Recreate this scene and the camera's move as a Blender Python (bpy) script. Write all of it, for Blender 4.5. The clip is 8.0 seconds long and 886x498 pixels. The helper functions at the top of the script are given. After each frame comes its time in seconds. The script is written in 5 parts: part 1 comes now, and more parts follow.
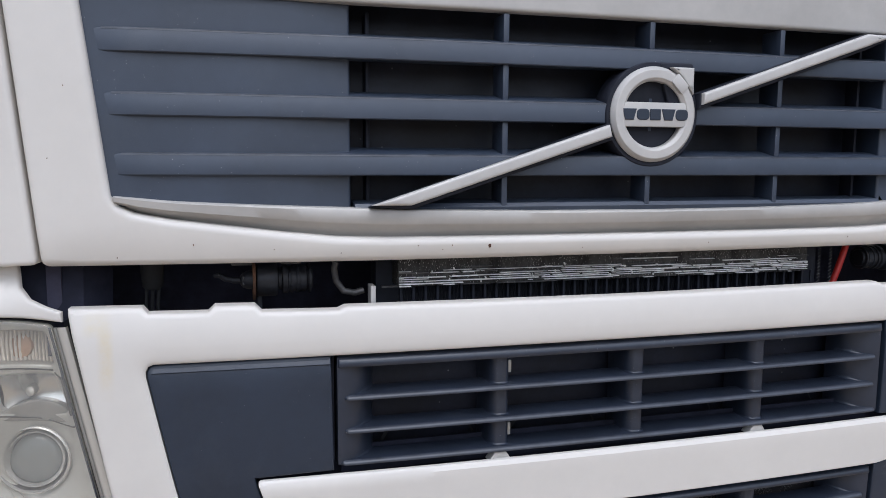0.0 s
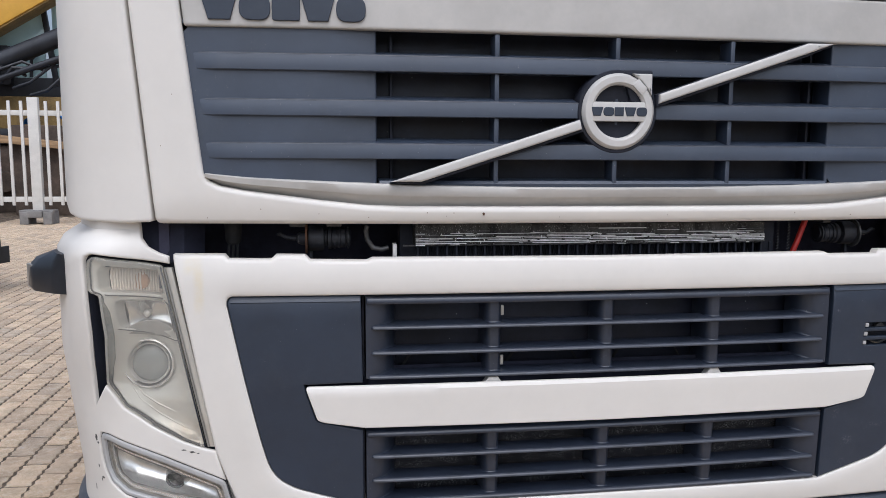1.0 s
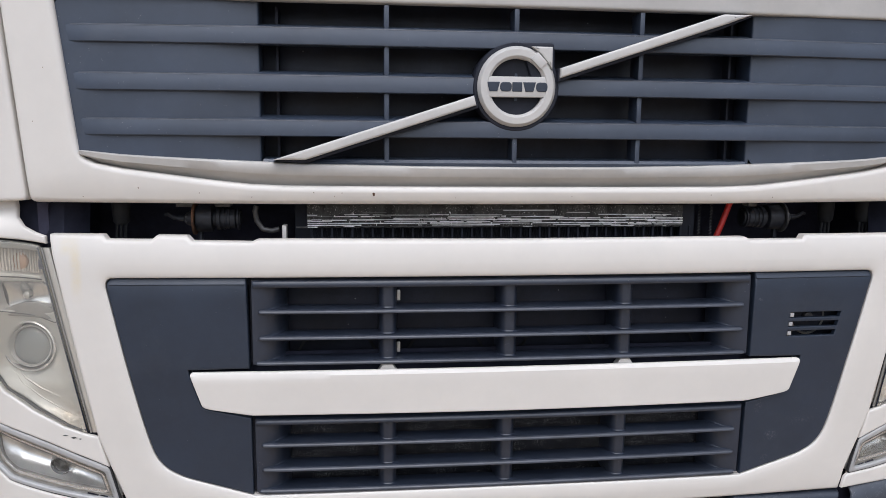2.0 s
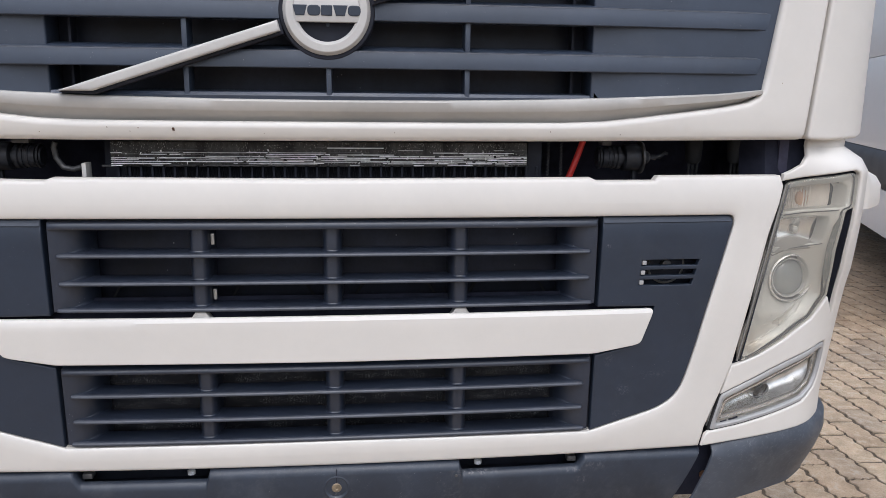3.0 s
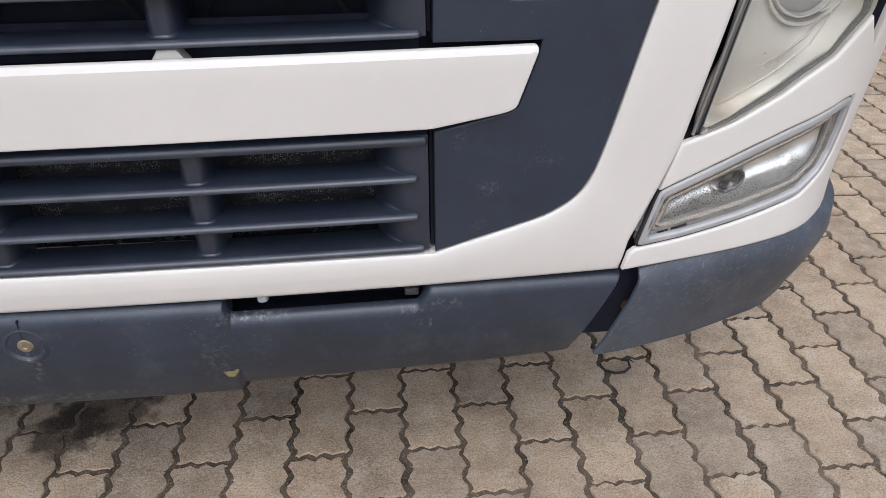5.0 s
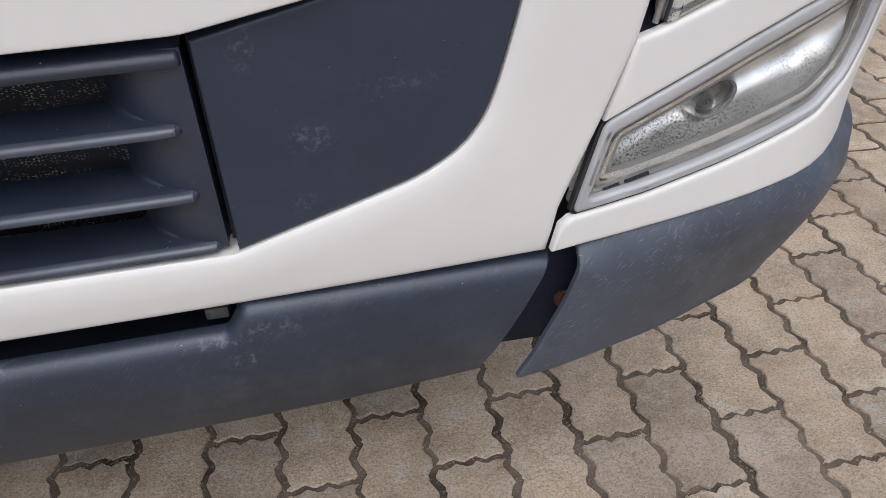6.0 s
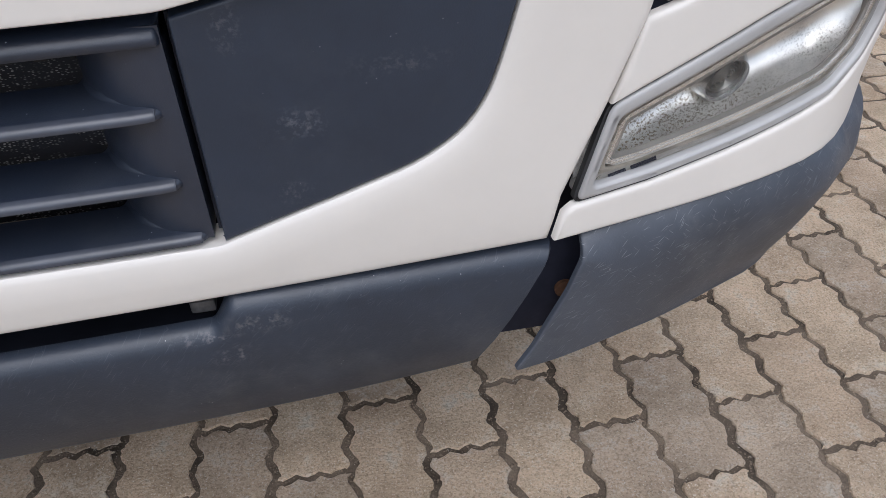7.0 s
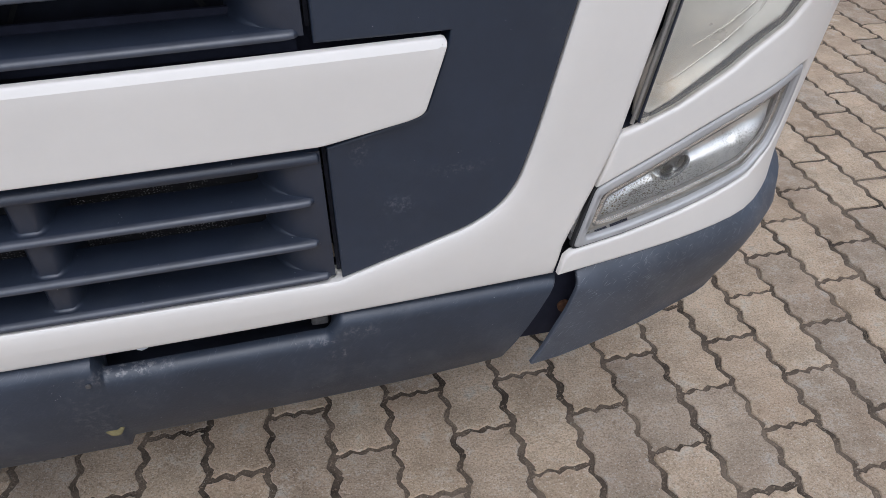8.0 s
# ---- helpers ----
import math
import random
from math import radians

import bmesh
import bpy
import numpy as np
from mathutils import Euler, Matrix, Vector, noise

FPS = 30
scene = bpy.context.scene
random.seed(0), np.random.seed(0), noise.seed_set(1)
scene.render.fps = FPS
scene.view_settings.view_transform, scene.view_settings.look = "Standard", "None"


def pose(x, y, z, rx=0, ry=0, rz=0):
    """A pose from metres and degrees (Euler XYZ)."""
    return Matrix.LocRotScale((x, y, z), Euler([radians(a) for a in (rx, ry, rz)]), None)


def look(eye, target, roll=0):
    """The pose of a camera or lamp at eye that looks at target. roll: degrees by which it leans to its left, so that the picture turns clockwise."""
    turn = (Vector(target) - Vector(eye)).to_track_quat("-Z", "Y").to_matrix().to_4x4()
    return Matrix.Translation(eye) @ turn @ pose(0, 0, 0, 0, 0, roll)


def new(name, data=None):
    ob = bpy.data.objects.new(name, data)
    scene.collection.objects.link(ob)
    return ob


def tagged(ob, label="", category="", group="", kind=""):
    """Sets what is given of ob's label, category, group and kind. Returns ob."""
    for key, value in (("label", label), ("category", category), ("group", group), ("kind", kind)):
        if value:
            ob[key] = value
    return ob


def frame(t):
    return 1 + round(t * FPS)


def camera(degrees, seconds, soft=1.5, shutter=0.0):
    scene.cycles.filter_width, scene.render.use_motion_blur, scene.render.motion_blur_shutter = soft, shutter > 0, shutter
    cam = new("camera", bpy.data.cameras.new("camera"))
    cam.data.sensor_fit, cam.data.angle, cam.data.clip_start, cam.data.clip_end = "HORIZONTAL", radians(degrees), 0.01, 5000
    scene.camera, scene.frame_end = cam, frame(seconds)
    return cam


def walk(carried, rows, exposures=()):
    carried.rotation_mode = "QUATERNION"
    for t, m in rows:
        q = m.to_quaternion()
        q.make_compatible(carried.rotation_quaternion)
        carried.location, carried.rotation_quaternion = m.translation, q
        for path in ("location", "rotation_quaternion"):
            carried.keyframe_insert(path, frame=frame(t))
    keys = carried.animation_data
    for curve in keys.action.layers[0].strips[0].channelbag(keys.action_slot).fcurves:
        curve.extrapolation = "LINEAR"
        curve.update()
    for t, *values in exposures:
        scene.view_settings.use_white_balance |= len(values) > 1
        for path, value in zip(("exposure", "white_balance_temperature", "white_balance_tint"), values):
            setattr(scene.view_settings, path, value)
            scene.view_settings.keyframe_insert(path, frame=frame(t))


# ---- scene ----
cam = camera(60.7, 8.0, 0.5)
PATH = [
    (0, (-0.679, -1.159, 1.331), (-0.145, 0.754, 1.096), 0.3),
    (0.2, (-0.6464, -1.2422, 1.296), (-0.27, 0.7101, 1.079), -0.43),
    (0.5, (-0.648, -1.33, 1.299), (-0.358, 0.633, 1.054), -0.3),
    (0.8, (-0.5973, -1.4752, 1.3198), (-0.3387, 0.4915, 1.0648), 0.03),
    (1, (-0.597, -1.555, 1.31), (-0.304, 0.408, 1.07), 0.3),
    (1.2, (-0.5528, -1.6167, 1.3229), (-0.2802, 0.3478, 1.065), 0.43),
    (2.3, (-0.225, -1.4807, 1.2495), (0.0012, 0.4875, 0.9755), 0.54),
    (2.5, (-0.152, -1.465, 1.222), (0.071, 0.505, 0.954), 0.6),
    (3, (0.069, -1.457, 1.256), (0.266, 0.494, 0.863), 0.6),
    (3.3, (0.1462, -1.4232, 1.228), (0.3382, 0.5228, 0.8083), 0.55),
    (3.5, (0.18, -1.37, 1.219), (0.364, 0.572, 0.776), 0.6),
    (4, (0.255, -1.193, 1.207), (0.404, 0.734, 0.692), 0.5),
    (4.2, (0.2727, -1.1363, 1.1727), (0.4216, 0.7614, 0.559), 0.59),
    (4.5, (0.325, -1.043, 1.156), (0.452, 0.756, 0.292), 0.4),
    (4.7, (0.3865, -0.964, 1.1363), (0.4921, 0.7574, 0.1235), 0.22),
    (4.8, (0.4168, -0.9111, 1.1281), (0.5251, 0.7794, 0.0649), 0.19),
    (5, (0.48, -0.815, 1.089), (0.611, 0.871, 0.021), -0.6),
    (5.2, (0.537, -0.7047, 1.0545), (0.737, 0.9596, -0.0364), -0.89),
    (6.3, (0.613, -0.455, 0.892), (0.884, 1.091, -0.347), -1.8),
    (6.5, (0.614, -0.448, 0.892), (0.894, 1.087, -0.36), -1.6),
    (7, (0.609, -0.446, 0.902), (0.894, 1.082, -0.356), -1.5),
    (7.5, (0.584, -0.504, 0.955), (0.873, 1.022, -0.306), -1.4),
    (7.8, (0.5574, -0.5688, 1.0532), (0.8341, 0.9325, -0.239), -1.41),
    (8, (0.517, -0.63, 1.107), (0.828, 0.899, -0.145), -1.0),
]
walk(cam, [(t, look(eye, target, roll)) for t, eye, target, roll in PATH], [(0.0, -0.17, 5550, 10.0), (0.5, -0.09, 5670, 10.0), (4.0, -0.02, 5770, 10.0), (5.0, 0.03, 5770, 10.0), (6.3, -0.06, 5690, 10.0), (7.5, -0.07, 5640, 10.0), (8.0, -0.2, 5570, 10.0)])

from mathutils.geometry import delaunay_2d_cdt

# ---- world and light: bright overcast yard ----
world = bpy.data.worlds.new("overcast_sky")
scene.world = world
world.use_nodes = True
wn = world.node_tree
wn.nodes.clear()
sky = wn.nodes.new("ShaderNodeTexSky")
sky.sky_type = "NISHITA"
sky.sun_disc = False
sky.sun_elevation, sky.sun_rotation = radians(59), radians(184)
sky.air_density, sky.dust_density, sky.ozone_density = 1.0, 6.0, 1.0
soften = wn.nodes.new("ShaderNodeHueSaturation")
soften.inputs["Saturation"].default_value = 0.62
wbg = wn.nodes.new("ShaderNodeBackground")
wbg.inputs["Strength"].default_value = 0.165
wout = wn.nodes.new("ShaderNodeOutputWorld")
wn.links.new(sky.outputs["Color"], soften.inputs["Color"])
wn.links.new(soften.outputs["Color"], wbg.inputs["Color"])
wn.links.new(wbg.outputs["Background"], wout.inputs["Surface"])

sun_data = bpy.data.lights.new("sun", "SUN")
sun_data.energy, sun_data.angle, sun_data.color = 1.12, radians(110), (1.0, 0.985, 0.97)
sun = new("sun", sun_data)
sun.matrix_world = look((0.2, -2.7, 4.6), (0, 0, 0))


# ---- materials ----
def material(name, base, rough=0.5, metal=0.0, vary=0.12, scale=6.0, fine=90.0, bump=0.0, bump_scale=300.0, coat=0.0, spec=0.5, alt=None,
             speck=0.0, speck_color=(0.5, 0.5, 0.5), speck_scale=60.0, per="", stretch=(1, 1, 1), stains=(), stain_scale=45.0, scratch=0.0, scratch_color=(0.3, 0.31, 0.33), haze=0.0, grid=0.0, gate_at=0.34):
    """A surface with two scales of variation, fine relief and, where asked, scattered specks."""
    mat = bpy.data.materials.new(name)
    mat.use_nodes = True
    nt = mat.node_tree
    b = nt.nodes["Principled BSDF"]
    link = nt.links.new
    tc = nt.nodes.new("ShaderNodeTexCoord")
    mp = nt.nodes.new("ShaderNodeMapping")
    mp.inputs["Scale"].default_value = stretch
    geo = nt.nodes.new("ShaderNodeNewGeometry")
    link(geo.outputs["Position"], mp.inputs["Vector"])

    def noise_tex(s, detail=4.0, rough_=0.6):
        n = nt.nodes.new("ShaderNodeTexNoise")
        n.inputs["Scale"].default_value, n.inputs["Detail"].default_value, n.inputs["Roughness"].default_value = s, detail, rough_
        link(mp.outputs["Vector"], n.inputs["Vector"])
        return n.outputs["Fac"]

    def mix(fac, a, c, kind="MIX"):
        m = nt.nodes.new("ShaderNodeMix")
        m.data_type, m.blend_type = "RGBA", kind
        for slot, v in ((0, fac), (6, a), (7, c)):
            if isinstance(v, (int, float)):
                m.inputs[slot].default_value = v
            elif isinstance(v, tuple):
                m.inputs[slot].default_value = (*v[:3], 1)
            else:
                link(v, m.inputs[slot])
        return m.outputs[2]

    def ramp(v, lo, hi):
        r = nt.nodes.new("ShaderNodeMapRange")
        r.inputs[1].default_value, r.inputs[2].default_value = lo, hi
        link(v, r.inputs[0])
        return r.outputs[0]

    dark = tuple(c * (1 - vary) for c in base)
    light = alt or tuple(min(1, c * (1 + vary)) for c in base)
    col = mix(ramp(noise_tex(scale), 0.35, 0.65), dark, light)
    g = noise_tex(fine, 6.0, 0.7)
    col = mix(ramp(g, 0.3, 0.7), mix(1.0, col, (1 - vary * 0.8,) * 3, "MULTIPLY"), col)
    if per:
        if per == "object":
            src = nt.nodes.new("ShaderNodeObjectInfo").outputs["Random"]
        else:
            src = geo.outputs["Random Per Island"]
        tone = nt.nodes.new("ShaderNodeValToRGB")
        tone.color_ramp.elements[0].color, tone.color_ramp.elements[1].color = (0.78, 0.76, 0.74, 1), (1.18, 1.16, 1.1, 1)
        mid = tone.color_ramp.elements.new(0.5)
        mid.color = (1.0, 0.97, 0.92, 1)
        link(src, tone.inputs[0])
        col = mix(1.0, col, tone.outputs[0], "MULTIPLY")
    if speck:
        v = nt.nodes.new("ShaderNodeTexVoronoi")
        v.inputs["Scale"].default_value = speck_scale
        link(mp.outputs["Vector"], v.inputs["Vector"])
        d = ramp(v.outputs["Distance"], 0.08 * speck + 0.006, 0.045 * speck)
        if grid:
            v.inputs["Randomness"].default_value = grid
        gate = ramp(noise_tex(speck_scale * (0.06 if grid else 0.23), 3.0), gate_at if grid else 0.57, gate_at + 0.18 if grid else 0.61)
        m = nt.nodes.new("ShaderNodeMath")
        m.operation = "MULTIPLY"
        link(d, m.inputs[0]), link(gate, m.inputs[1])
        col = mix(m.outputs[0], col, speck_color)
    if scratch:
        for turn, across, run, gate_scale, cut in ((0.75, 620, 34, 11, 0.42), (-0.7, 660, 44, 13, 0.47), (1.05, 600, 30, 9, 0.44), (0.3, 560, 36, 7, 0.45), (0.9, 480, 26, 6, 0.47)):
            rot = nt.nodes.new("ShaderNodeMapping")
            rot.inputs["Rotation"].default_value = (0.0, turn, 0.0)
            link(geo.outputs["Position"], rot.inputs["Vector"])
            size = nt.nodes.new("ShaderNodeMapping")
            size.inputs["Scale"].default_value = (run, run * 0.5, across)
            link(rot.outputs["Vector"], size.inputs["Vector"])
            v = nt.nodes.new("ShaderNodeTexVoronoi")
            v.inputs["Scale"].default_value = 1.0
            link(size.outputs["Vector"], v.inputs["Vector"])
            both_ = nt.nodes.new("ShaderNodeMath")
            both_.operation = "MULTIPLY"
            link(ramp(v.outputs["Distance"], 0.17, 0.09), both_.inputs[0])
            link(ramp(noise_tex(gate_scale, 5.0, 0.75), cut, cut + 0.1), both_.inputs[1])
            amount = nt.nodes.new("ShaderNodeMath")
            amount.operation = "MULTIPLY"
            link(both_.outputs[0], amount.inputs[0])
            amount.inputs[1].default_value = scratch
            col = mix(amount.outputs[0], col, scratch_color)
    if haze:
        film = nt.nodes.new("ShaderNodeMath")
        film.operation = "MULTIPLY"
        link(ramp(noise_tex(9.0, 6.0, 0.75), 0.52, 0.75), film.inputs[0])
        film.inputs[1].default_value = haze
        col = mix(film.outputs[0], col, (0.16, 0.165, 0.17))
    for (cx, cz, wx, wz, tint) in stains:
        sp = nt.nodes.new("ShaderNodeSeparateXYZ")
        link(geo.outputs["Position"], sp.inputs[0])
        terms = []
        for axis, c, w in ((0, cx, wx), (2, cz, wz)):
            m1 = nt.nodes.new("ShaderNodeMath")
            m1.operation = "SUBTRACT"
            link(sp.outputs[axis], m1.inputs[0])
            m1.inputs[1].default_value = c
            m2 = nt.nodes.new("ShaderNodeMath")
            m2.operation = "ABSOLUTE"
            link(m1.outputs[0], m2.inputs[0])
            terms.append(ramp(m2.outputs[0], w, w * 0.3))
        m3 = nt.nodes.new("ShaderNodeMath")
        m3.operation = "MULTIPLY"
        link(terms[0], m3.inputs[0]), link(terms[1], m3.inputs[1])
        m4 = nt.nodes.new("ShaderNodeMath")
        m4.operation = "MULTIPLY"
        link(m3.outputs[0], m4.inputs[0]), link(ramp(noise_tex(stain_scale, 5.0, 0.7), 0.25 if stain_scale < 100 else 0.5, 0.75 if stain_scale < 100 else 0.62), m4.inputs[1])
        col = mix(m4.outputs[0], col, tint)
    link(col, b.inputs["Base Color"])
    rr = nt.nodes.new("ShaderNodeMapRange")
    rr.inputs[3].default_value, rr.inputs[4].default_value = max(0.02, rough - 0.08), min(1, rough + 0.1)
    link(noise_tex(scale * 2.3), rr.inputs[0])
    link(rr.outputs[0], b.inputs["Roughness"])
    b.inputs["Metallic"].default_value = metal
    b.inputs["Specular IOR Level"].default_value = spec
    b.inputs["Coat Weight"].default_value = coat
    b.inputs["Coat Roughness"].default_value = 0.12
    if bump:
        bp = nt.nodes.new("ShaderNodeBump")
        bp.inputs["Strength"].default_value, bp.inputs["Distance"].default_value = bump, 0.002
        link(noise_tex(bump_scale, 3.0), bp.inputs["Height"])
        link(bp.outputs["Normal"], b.inputs["Normal"])
    return mat


def glass_material(name, tint, rough=0.03, ior=1.3, clear=1.0):
    mat = bpy.data.materials.new(name)
    mat.use_nodes = True
    b = mat.node_tree.nodes["Principled BSDF"]
    b.inputs["Base Color"].default_value = (*tint, 1)
    b.inputs["Transmission Weight"].default_value = clear
    b.inputs["Roughness"].default_value = rough
    b.inputs["IOR"].default_value = ior
    return mat


WHITE = material("white_paint", (0.635, 0.603, 0.555), 0.46, vary=0.03, scale=3.0, fine=40, coat=0.08, speck=0.1, speck_color=(0.16, 0.11, 0.07), speck_scale=20,
                 stains=((-0.862, 1.045, 0.013, 0.07, (0.62, 0.545, 0.4)), (-0.876, 1.09, 0.02, 0.02, (0.62, 0.56, 0.43))))
# lighter plastic: the highlight along the upper slat edges, put into the colour
EDGE = material("edge_highlight_plastic", (0.06, 0.067, 0.083), 0.45, spec=0.5, vary=0.3, scale=30, fine=140)
GRILLE = material("weathered_grille_plastic", (0.033, 0.045, 0.0705), 0.42, spec=0.7, vary=0.14, scale=5.0, fine=55, bump=0.12, bump_scale=900, speck=1.2, speck_color=(0.42, 0.42, 0.42), speck_scale=180, haze=0.08)
DARK = material("dark_grey_plastic", (0.0195, 0.0282, 0.0465), 0.42, spec=0.55, vary=0.14, scale=5.0, fine=55, bump=0.12, bump_scale=900, speck=0.75, speck_color=(0.42, 0.42, 0.42), speck_scale=180, haze=0.06, stains=((0.60, 0.655, 0.02, 0.014, (0.075, 0.082, 0.1)), (0.668, 0.69, 0.04, 0.01, (0.05, 0.056, 0.07)), (0.565, 0.725, 0.012, 0.02, (0.06, 0.065, 0.08)), (0.59, 0.60, 0.016, 0.012, (0.06, 0.066, 0.082)), (0.55, 0.966, 0.006, 0.005, (0.2, 0.2, 0.21))), stain_scale=190.0)
SCUFFS = ((0.235, 0.42, 0.035, 0.07, (0.055, 0.06, 0.07)), (0.29, 0.487, 0.06, 0.012, (0.13, 0.13, 0.135)), (-0.1, 0.36, 0.3, 0.012, (0.12, 0.12, 0.12)), (0.0, 0.43, 0.012, 0.04, (0.12, 0.12, 0.125)),
          (0.545, 0.487, 0.03, 0.012, (0.09, 0.093, 0.1)), (0.50, 0.478, 0.03, 0.006, (0.1, 0.1, 0.11)), (0.52, 0.455, 0.02, 0.012, (0.1, 0.1, 0.11)))
BUMPER = material("scuffed_bumper_plastic", (0.027, 0.0345, 0.05), 0.40, spec=0.48, vary=0.22, scale=4.0, fine=30, bump=0.15, bump_scale=700, speck=1.1, speck_color=(0.34, 0.34, 0.34), speck_scale=170, scratch=0.1, haze=0.22, stains=SCUFFS, stain_scale=130.0)
SLAT = material("worn_slat_plastic", (0.0198, 0.0258, 0.0412), 0.36, spec=0.64, vary=0.16, scale=8.0, fine=70, bump=0.12, bump_scale=900, speck=1.2, speck_color=(0.42, 0.42, 0.42), speck_scale=180, haze=0.1)
CAP_PLASTIC = material("scratched_bumper_plastic", (0.05, 0.0575, 0.073), 0.42, spec=0.5, vary=0.22, scale=4.0, fine=30, bump=0.15, bump_scale=700, speck=0.55, speck_color=(0.32, 0.32, 0.33), speck_scale=60, scratch=0.46, haze=0.34)
SILVER = material("silver_trim_paint", (0.44, 0.42, 0.39), 0.5, metal=0.15, vary=0.08, scale=6.0, fine=50, haze=0.05)
EMBLEM = material("satin_silver", (0.5, 0.482, 0.455), 0.46, metal=0.15, vary=0.06, scale=14, fine=90)
CHROME = material("satin_chrome", (0.78, 0.78, 0.77), 0.2, metal=0.9, vary=0.06, scale=9.0, fine=70)
BLACK = material("black_cavity_plastic", (0.0155, 0.0175, 0.027), 0.6, spec=0.28, vary=0.3, scale=12, fine=60)
# near-black with the dark of unlit depth in its colour; backings and dark plates
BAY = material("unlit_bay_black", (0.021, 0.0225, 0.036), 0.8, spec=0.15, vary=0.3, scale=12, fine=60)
# lighter copy for the bay walls: faint ambient light put into the base colour
BAY_PANEL = material("lifted_bay_panel", (0.05, 0.049, 0.074), 0.8, spec=0.2, vary=0.3, scale=12, fine=60)
RUBBER = material("black_rubber", (0.02, 0.02, 0.021), 0.75, vary=0.3, scale=10, fine=80, bump=0.2)
METAL_DK = material("oily_dark_metal", (0.1, 0.098, 0.098), 0.45, metal=0.5, vary=0.35, scale=30, fine=120)
FIN = material("dusty_fin_pack", (0.055, 0.053, 0.05), 0.6, metal=0.3, vary=0.85, scale=30, fine=420, stretch=(1.6, 1, 0.45), speck=3.0, speck_color=(0.5, 0.48, 0.44), speck_scale=330, grid=1.0)
SCREEN = material("black_mesh_screen", (0.013, 0.016, 0.029), 0.55, spec=0.35, vary=0.4, scale=9, fine=140, speck=1.3, speck_color=(0.2, 0.2, 0.2), speck_scale=60)
DUCT = material("dark_duct_plastic", (0.0165, 0.020, 0.034), 0.5, spec=0.5, vary=0.4, scale=9, fine=140, speck=1.2, speck_color=(0.2, 0.2, 0.2), speck_scale=60)
ALU = material("bent_aluminium_fins", (0.86, 0.85, 0.82), 0.38, metal=0.1, vary=0.25, scale=60, fine=240)
MESH = material("dusty_radiator_mesh", (0.009, 0.0105, 0.016), 0.8, vary=0.5, scale=14, fine=200, speck=4.6, speck_color=(0.4, 0.39, 0.37), speck_scale=800, stretch=(0.4, 0.0, 1.0), grid=0.55, gate_at=0.44)
LENS_GREY = material("projector_glass_grey", (0.19, 0.2, 0.192), 0.16, vary=0.06, scale=20, fine=60, coat=0.6)
REFLECT = material("bright_reflector", (0.72, 0.7, 0.66), 0.24, metal=0.6, vary=0.05, scale=40, fine=120)
LAMP_RING = material("projector_ring_grey", (0.3, 0.29, 0.27), 0.3, metal=0.5, vary=0.1, scale=20, fine=80)
LAMP_IN = material("lamp_housing_grey", (0.55, 0.53, 0.48), 0.3, metal=0.4, vary=0.02, scale=8, fine=30, stains=((0.885, 0.735, 0.06, 0.045, (0.4, 0.325, 0.24)), (-0.885, 0.735, 0.06, 0.045, (0.42, 0.35, 0.27))), stain_scale=40.0)
# lighter copy of the slat plastic that paints its front-edge highlight
SLAT_EDGE = material("slat_edge_highlight", (0.042, 0.0475, 0.063), 0.36, spec=0.6, vary=0.22, scale=20, fine=140)
LENS_EDGE = material("smoky_lamp_edge", (0.1, 0.103, 0.092), 0.25, vary=0.2, scale=20, fine=80)
LAMP_SILVER = material("lamp_frame_silver", (0.385, 0.38, 0.372), 0.5, metal=0.15, vary=0.06, scale=12, fine=60)
LAMP_BROWN = material("silty_reflector", (0.87, 0.855, 0.815), 0.3, metal=0.8, vary=0.12, scale=22, fine=120, speck=0.7, speck_color=(0.3, 0.26, 0.2), speck_scale=420, grid=1.0, stains=((0.87, 0.585, 0.09, 0.05, (0.27, 0.205, 0.125)), (0.93, 0.605, 0.10, 0.022, (0.3, 0.27, 0.21)), (1.03, 0.64, 0.07, 0.02, (0.4, 0.38, 0.34))), stain_scale=480.0)
LAMP_FLOOR = material("silty_lamp_floor", (0.3, 0.275, 0.235), 0.3, metal=0.35, vary=0.3, scale=30, fine=160, stretch=(1.0, 1.0, 3.0), speck=1.0, speck_color=(0.45, 0.42, 0.36), speck_scale=300)
RIB = material("warm_clear_ribs", (0.74, 0.66, 0.57), 0.25, vary=0.08, scale=25, fine=80)
AMBER = material("amber_bulb", (0.5, 0.3, 0.18), 0.3, vary=0.15, scale=20, fine=80)
POD_BLACK = material("pod_plastic", (0.012, 0.014, 0.019), 0.35, vary=0.2, scale=10, fine=60)
VALVE = material("oily_black_valve", (0.024, 0.0255, 0.032), 0.5, metal=0.2, vary=0.35, scale=30, fine=120)
RED = material("red_hose", (0.55, 0.03, 0.02), 0.4, vary=0.15, scale=20, fine=80)
BRASS = material("weathered_brass", (0.25, 0.2, 0.135), 0.5, metal=0.4, vary=0.3, scale=90, fine=300)
PATCH = material("bare_pale_plastic", (0.17, 0.145, 0.065), 0.75, vary=0.3, scale=60, fine=300)
RUST = material("rusty_steel", (0.13, 0.06, 0.03), 0.8, vary=0.5, scale=40, fine=150, bump=0.4)
GLASS = glass_material("hazy_lens", (0.86, 0.835, 0.76), 0.05, 1.4, 0.86)
CLEAR = glass_material("clear_lens", (0.97, 0.97, 0.96), 0.02, 1.4)
SAND = material("damp_joint_sand", (0.15, 0.116, 0.085), 0.95, vary=0.6, scale=10.0, fine=260, bump=1.0, bump_scale=300, speck=3.6, speck_color=(0.36, 0.325, 0.27), speck_scale=230, spec=0.2)

